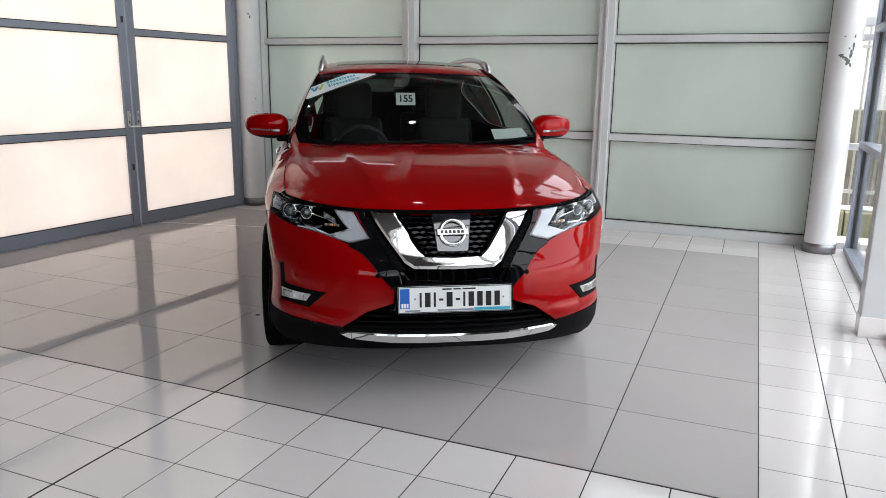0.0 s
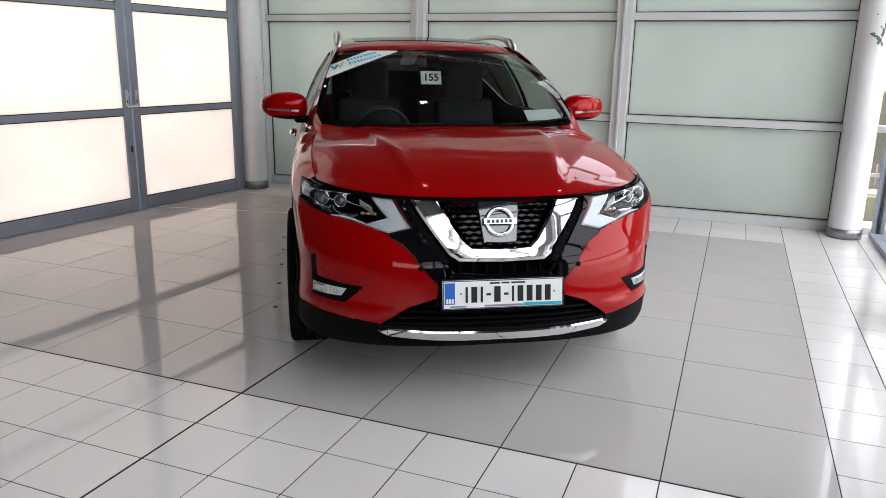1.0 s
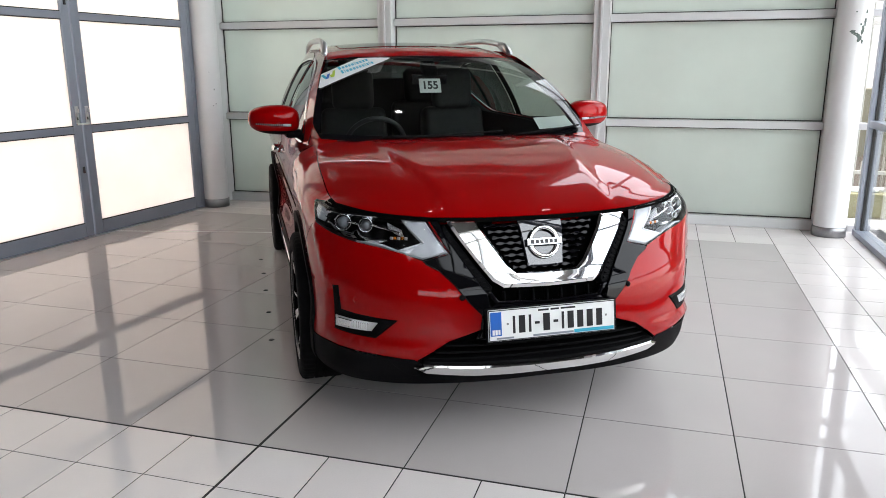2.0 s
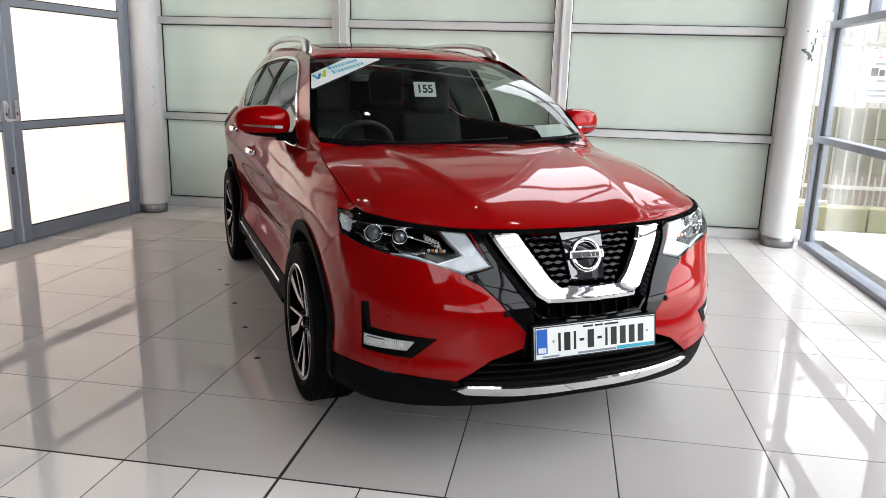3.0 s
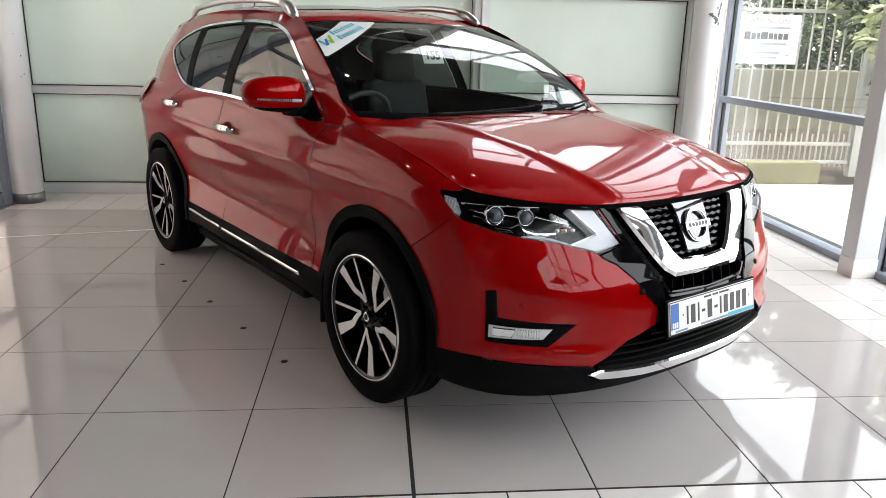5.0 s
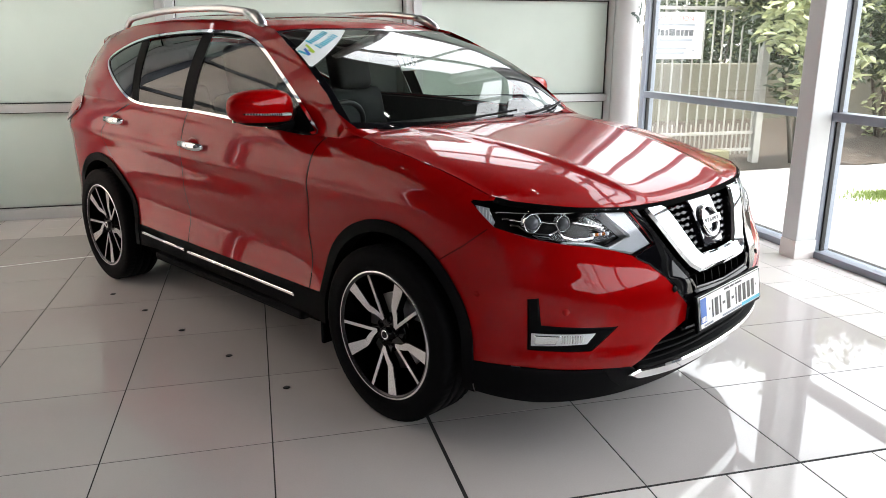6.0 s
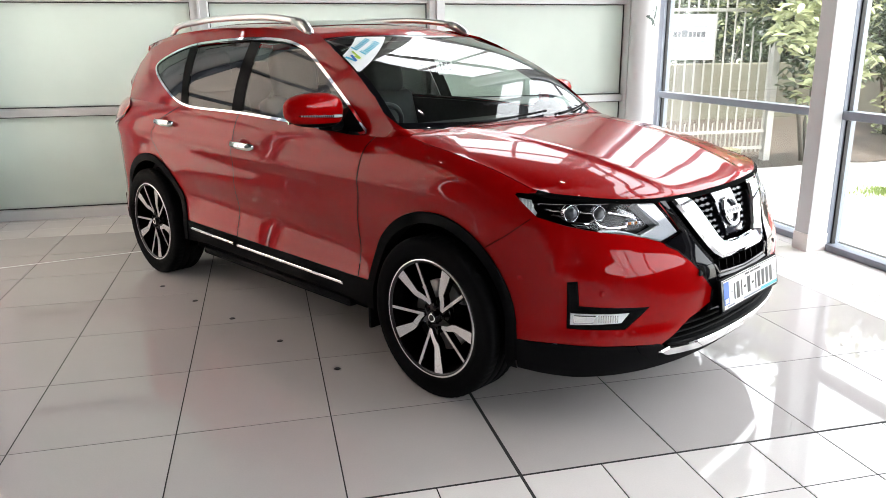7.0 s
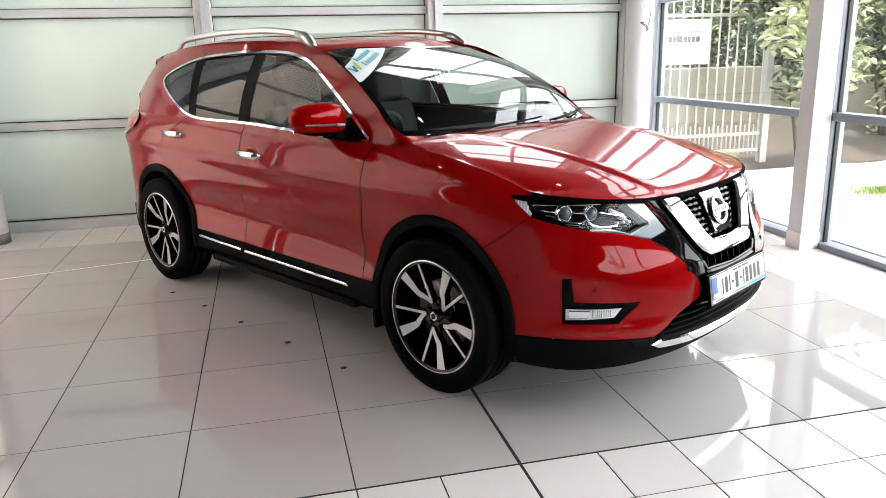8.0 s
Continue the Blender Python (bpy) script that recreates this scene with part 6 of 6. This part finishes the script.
# ---- wheels
def wheel(cx, side):
    hub = new("wheel")
    hub.parent = car
    hub.location = (cx, side * 0.820, WHEEL_Z)
    hub["label"] = "alloy wheel with five double spokes, machined faces and a black tyre"
    R, o = WHEEL_R, 0.105
    prof = [(0.262, -0.10), (0.275, -0.112), (0.31, -0.116), (0.338, -0.108), (R - 0.006, -0.09), (R, -0.078), (R, -0.052), (R - 0.008, -0.050), (R - 0.008, -0.044), (R, -0.042), (R, -0.004),
            (R - 0.008, -0.002), (R - 0.008, 0.004), (R, 0.006), (R, 0.042), (R - 0.008, 0.044), (R - 0.008, 0.050), (R, 0.052), (R, 0.090), (R - 0.005, 0.102), (0.338, 0.112), (0.326, 0.112), (0.318, 0.1135), (0.310, 0.1125),
            (0.292, 0.1155), (0.280, 0.113), (0.268, 0.106), (0.262, 0.098)]
    part("tyre", lathe([(r, h * side) for r, h in (prof if side > 0 else prof)], 192, "Y", lambda i, j: -0.004 if i % 3 == 0 and j in (5, 18) else (-0.002 if i % 3 == 0 and j in (4, 6, 17, 19) else 0.0)), RUBBER, hub, "black road tyre", smooth=True)
    rim_prof = [(0.262, 0.098), (0.266, 0.105), (0.262, 0.109), (0.250, 0.107), (0.246, 0.100)]
    part("rim", lathe([(r, h * side) for r, h in rim_prof], 72, "Y"), DARK_ALLOY, hub, "dark gloss alloy rim", smooth=True)
    part("rim_lip", lathe([(r, h * side) for r, h in ((0.2665, 0.1045), (0.2650, 0.1085), (0.2610, 0.1100), (0.2580, 0.1092))], 72, "Y"), MACHINED, hub, "thin machined rim edge", smooth=True)
    # near-black barrel carries the shade between the spokes in its colour
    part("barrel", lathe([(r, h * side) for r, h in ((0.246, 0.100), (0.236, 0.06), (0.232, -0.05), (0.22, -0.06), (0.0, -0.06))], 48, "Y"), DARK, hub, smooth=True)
    part("brake_disc", lathe([(r, h * side) for r, h in ((0.07, 0.03), (0.155, 0.03), (0.158, 0.026), (0.158, 0.008), (0.07, 0.006))], 48, "Y"), STEEL, hub, "steel brake disc", smooth=True)
    part("caliper", cube(0.09, 0.165, -0.03 if side > 0 else -0.05, 0.05 if side > 0 else 0.03, -0.06, 0.075, 0.012), DARK, hub)

    def arm(r0, a0, r1, a1, w0, w1, y0, y1, curve, thick=0.005, flare=1.0):
        """A spoke between two polar points, as seen from outside with the nose to the right."""
        bm = bmesh.new()
        rows = []
        for k in range(15):
            t = (k / 14) ** 1.6
            a = math.radians(a0 + (a1 - a0) * min(1.0, t / 0.36) ** curve)
            r = r0 + (r1 - r0) * t
            w = (w0 + (w1 - w0) * t) / 2
            c = Vector((r * math.cos(a), 0, r * math.sin(a)))
            t2 = min(1, t + 0.05)
            a2, r2 = math.radians(a0 + (a1 - a0) * min(1.0, t2 / 0.36) ** curve), r0 + (r1 - r0) * t2
            d = Vector((r2 * math.cos(a2), 0, r2 * math.sin(a2))) - c
            if d.length < 1e-5:
                d = Vector((math.cos(a), 0, math.sin(a)))
            d.normalize()
            q = Vector((-d.z, 0, d.x)) * w
            y = (y0 + (y1 - y0) * t) * side
            rows.append([bm.verts.new(p) for p in ((c + q * 1.0).to_tuple()[:1] + (y,) + (c + q).to_tuple()[2:], (c - q).to_tuple()[:1] + (y,) + (c - q).to_tuple()[2:],
                                                   (c - q * flare).to_tuple()[:1] + (y - thick * side,) + (c - q * flare).to_tuple()[2:], (c + q * flare).to_tuple()[:1] + (y - thick * side,) + (c + q * flare).to_tuple()[2:])])
        for a, b in zip(rows, rows[1:]):
            for k in range(4):
                bm.faces.new((a[k], a[(k + 1) % 4], b[(k + 1) % 4], b[k]))
        bm.faces.new(rows[0])
        bm.faces.new(rows[-1][::-1])
        bmesh.ops.recalc_face_normals(bm, faces=bm.faces)
        return bm

    for k in range(5):
        a = 138 + 72 * k
        spoke = part("spoke", arm(0.062, a - 30, 0.252, a, 0.016, 0.052, 0.080, 0.103, 0.75), MACHINED, hub, "machined wide spoke")
        part("thin_spoke", arm(0.060, a - 29, 0.252, a - 29, 0.013, 0.013, 0.079, 0.102, 1.0), MACHINED, spoke)
        part("spoke_back", arm(0.062, a - 30, 0.250, a, 0.019, 0.055, 0.0745, 0.0975, 0.75, 0.03, 1.05), GLOSS_BLACK, spoke)
        part("spoke_back", arm(0.060, a - 29, 0.250, a - 29, 0.015, 0.015, 0.0735, 0.0965, 1.0, 0.03, 1.05), GLOSS_BLACK, spoke)
        part("spoke_root", arm(0.030, a - 18, 0.10, a - 18, 0.05, 0.05, 0.070, 0.074, 1.0), GLOSS_BLACK, spoke)
        bm = lathe([(0.0, 0.082), (0.008, 0.082), (0.010, 0.070)], 12, "Y")
        if side < 0:
            bm.transform(Matrix.Diagonal((1, -1, 1, 1)))
        bm.transform(Matrix.Translation((0.052 * math.cos(math.radians(a + 18)), 0, 0.052 * math.sin(math.radians(a + 18)))))
        part("wheel_nut", bm, GLOSS_BLACK, hub, smooth=True)
    cap = part("hub_cap", lathe([(r, h * side) for r, h in ((0.0, 0.092), (0.022, 0.091), (0.028, 0.086), (0.030, 0.070), (0.075, 0.066), (0.08, 0.02))], 40, "Y"), GLOSS_BLACK, hub, smooth=True)
    part("cap_ring", lathe([(r, h * side) for r, h in ((0.014, 0.0925), (0.016, 0.094), (0.019, 0.0935), (0.020, 0.0915))], 32, "Y"), CHROME, cap, smooth=True)
    return hub


for cx in AXLES:
    for side in (1, -1):
        wheel(cx, side)

# ---- inside the cabin
fl = np.linspace(s_at_x(-0.35), s_at_x(-3.2), 60)
lining_top = shell(fl, rim_z(fl) - 0.001, -0.012) + np.array([0, 0, 0.006])
lining_low = np.stack([lining_top[:, 0], lining_top[:, 1] - 0.06, 0.40 + 0 * fl], 1)
for turn in (lambda q: q, flipped):
    emit("door_lining", turn(ribbon(lining_top, lining_low, (0, -1, 0))), LEATHER, car)
part("cabin_floor", cube(-3.3, -0.2, -0.80, 0.80, 0.38, 0.44), DARK, car)
part("rear_lining", cube(-2.98, -2.95, -0.60, 0.60, 0.44, 1.40, 0.01), LEATHER, car)
part("firewall", cube(-0.34, -0.30, -0.74, 0.74, 0.40, 1.08), DARK, car)
bm = bmesh.new()
box(bm, -1.00, -0.32, -0.74, 0.74, 0.84, 1.105, 0.05, 3)
for v in bm.verts:
    if v.co.x < -0.7:
        v.co.z -= 0.03
part("dashboard", bm, LEATHER, car, "black dashboard", smooth=True)
part("centre_console", cube(-1.6, -0.9, -0.13, 0.13, 0.44, 0.84, 0.04, 3), LEATHER, car)
part("dash_screen", cube(-1.012, -1.002, -0.12, 0.12, 0.92, 1.03, 0.004), GLOSS_BLACK, car)
wheel_bm = bmesh.new()
n, m = 40, 8
rings = []
for i in range(n):
    a = 2 * math.pi * i / n
    rings.append([wheel_bm.verts.new(((0.182 + 0.015 * math.cos(2 * math.pi * j / m)) * math.cos(a), (0.182 + 0.015 * math.cos(2 * math.pi * j / m)) * math.sin(a), 0.015 * math.sin(2 * math.pi * j / m))) for j in range(m)])
for i in range(n):
    for j in range(m):
        wheel_bm.faces.new((rings[i][j], rings[(i + 1) % n][j], rings[(i + 1) % n][(j + 1) % m], rings[i][(j + 1) % m]))
STEER = pose(-1.02, -0.335, 1.035, 0, -62, 0)
wheel_bm.transform(STEER)
steering = part("steering_wheel", wheel_bm, WHEEL_LEATHER, car, "black steering wheel", smooth=True)
part("steering_boss", cube(-0.06, 0.06, -0.07, 0.07, -0.03, 0.02, 0.02, 3, m=STEER), LEATHER, steering, smooth=True)
part("steering_spoke", cube(-0.02, 0.02, -0.175, 0.175, -0.012, 0.008, 0.008, m=STEER), SATIN, steering)
part("steering_column", tube([(-1.0, -0.335, 1.005), (-0.84, -0.335, 0.935)], 0.05, 12), LEATHER, steering)
for x, y, wide in ((-1.37, 0.36, 0.50), (-1.37, -0.36, 0.50), (-2.35, 0.37, 0.56), (-2.35, -0.37, 0.56)):
    seat = part("seat", cube(x - 0.25, x + 0.28, y - wide / 2, y + wide / 2, 0.50, 0.72, 0.06, 4), LEATHER, car, "black leather seat", smooth=True)
    bm = cube(-0.075, 0.075, -wide / 2 + 0.01, wide / 2 - 0.01, 0.0, 0.59, 0.06, 4)
    for v in bm.verts:
        v.co.y *= 1.0 - 0.22 * max(0, v.co.z - 0.3)
    bm.transform(pose(x - 0.24, y, 0.64, 0, -14, 0))
    part("seat_back", bm, LEATHER, seat, smooth=True)
    bm = cube(-0.06, 0.06, -0.150, 0.150, 0.0, 0.29, 0.058, 5)
    for v in bm.verts:
        v.co.y *= 1.0 - 0.9 * max(0, abs(v.co.z - 0.15) - 0.06)
    bm.transform(pose(x - 0.345, y, 1.20, 0, -10, 0))
    part("headrest", bm, LEATHER, seat, smooth=True)
    for d in (-0.06, 0.06):
        part("headrest_post", tube([(x - 0.355, y + d, 1.14), (x - 0.365, y + d, 1.26)], 0.007, 8), SATIN, seat)
part("rear_view_mirror", cube(-0.015, 0.015, -0.11, 0.11, -0.03, 0.03, 0.012, 3, m=pose(-0.97, 0, 1.425, 0, 12, 0)), GLOSS_BLACK, car, smooth=True)
part("sensor_housing", cube(-0.07, 0.05, -0.045, 0.045, -0.03, 0.02, 0.014, 3, m=pose(-0.97, 0, 1.485, 0, 28, 0)), BLACK_PLASTIC, car, smooth=True)
head_sheet = cut_chart(roof, np.concatenate([[[-1.14, 0.0], [-1.14, 0.52]], [[-3.0, 0.50], [-3.0, 0.0]]]), [], 0.15, outward=(0, 0, 1))["rest"]
emit("headliner", both((head_sheet[0] - np.array([0, 0, 0.05]), head_sheet[1][:, ::-1], -head_sheet[2])), GREY_TRIM, car)


# the cabin's rear half, drawn out to the true wheelbase
def drawn_out(x):
    return x if x > -0.6 else -0.6 + (x + 0.6) * 1.020 + min(0.0, x + 2.8) * 0.07


for ob in car.children_recursive:
    if ob.type == "MESH" and ob.parent.name.split(".")[0] not in ("wheel", "spoke", "hub_cap"):
        for v in ob.data.vertices:
            v.co.x = drawn_out(v.co.x)
    elif ob.type == "EMPTY":
        ob.location.x = drawn_out(ob.location.x)

# ---- floor tiles ----
P0X, P0Y, PITCH = -2.2, 2.65, 0.62
SMALL = PITCH / 2


def tile_mesh(name, wide, deep, material):
    bm = cube(0.0025, wide - 0.0025, 0.0025, deep - 0.0025, -0.012, 0.0)
    top = [e for e in bm.edges if all(v.co.z > -0.001 for v in e.verts)]
    bmesh.ops.bevel(bm, geom=top, offset=0.0008, segments=1, affect="EDGES")
    mesh = bpy.data.meshes.new(name)
    bm.to_mesh(mesh)
    bm.free()
    mesh.materials.append(material)
    return mesh


big_mesh, small_mesh = tile_mesh("tile", PITCH, PITCH, TILE_GREY), tile_mesh("tile", SMALL, SMALL, TILE_PALE)


def lay(mesh, x, y):
    ob = new("tile", mesh)
    ob.parent = floor
    ob.location = (x, y, 0)


for i in range(-7, 4):
    for j in range(0, 7):
        gap = -0.006 if i < 0 else 0.003
        lay(big_mesh, P0X + i * PITCH + gap, P0Y + j * PITCH + 0.004)
rest = []
for i in range(-15, 11):
    for j in range(-31, 17):
        if j >= 0 and j < 14 and i < 8:
            continue
        x, y = P0X + i * SMALL, P0Y + j * SMALL
        if x < -6.6 or x > 1.15 or y > BACK - 0.1 or y < FRONT:
            continue
        if (y > 0.2 and x > -4.4) or y > 2.5:
            lay(small_mesh, x + (-0.005 if i < 0 else 0.002), y - (0.003 if j < 0 else 0))
        else:
            rest.append((x, y))
verts, faces = [], []
for x, y in rest:
    b = len(verts)
    verts += [(x + 0.002, y + 0.002, 0), (x + SMALL - 0.002, y + 0.002, 0), (x + SMALL - 0.002, y + SMALL - 0.002, 0), (x + 0.002, y + SMALL - 0.002, 0)]
    verts += [(vx, vy, -0.012) for vx, vy, _ in verts[b:b + 4]]
    faces += [(b, b + 1, b + 2, b + 3)] + [(b + k, b + 4 + k, b + 4 + (k + 1) % 4, b + (k + 1) % 4) for k in range(4)]
far_mesh = bpy.data.meshes.new("tile_field")
far_mesh.from_pydata(verts, [], faces)
tagged(link("tile_field", far_mesh, TILE_PALE, floor), kind="stuff")
# a thin white strip laid askew across the tiles
line_bm = bmesh.new()
box(line_bm, 0.0, 1.86, -0.009, 0.009, 0.0004, 0.0016, 0.0004, 1)
line = tagged(part("floor_line", line_bm, WHITE_PRINT), "thin white line of tape stuck across the tiles", "tape")
line.matrix_world = pose(-5.61, 5.91, 0, 0, 0, 13.2)
for k, (x, y) in enumerate(((-2.752, 3.743), (-3.011, 4.174), (-3.267, 4.589), (-3.50, 4.97), (-3.73, 5.33))):
    tagged(part("floor_stud", lathe([(0.0, 0.004), (0.012, 0.0035), (0.017, 0.0005)], 20), INK), "small round dark floor stud set in the tiles", "floor stud", "floor studs").location = (x, y, 0)
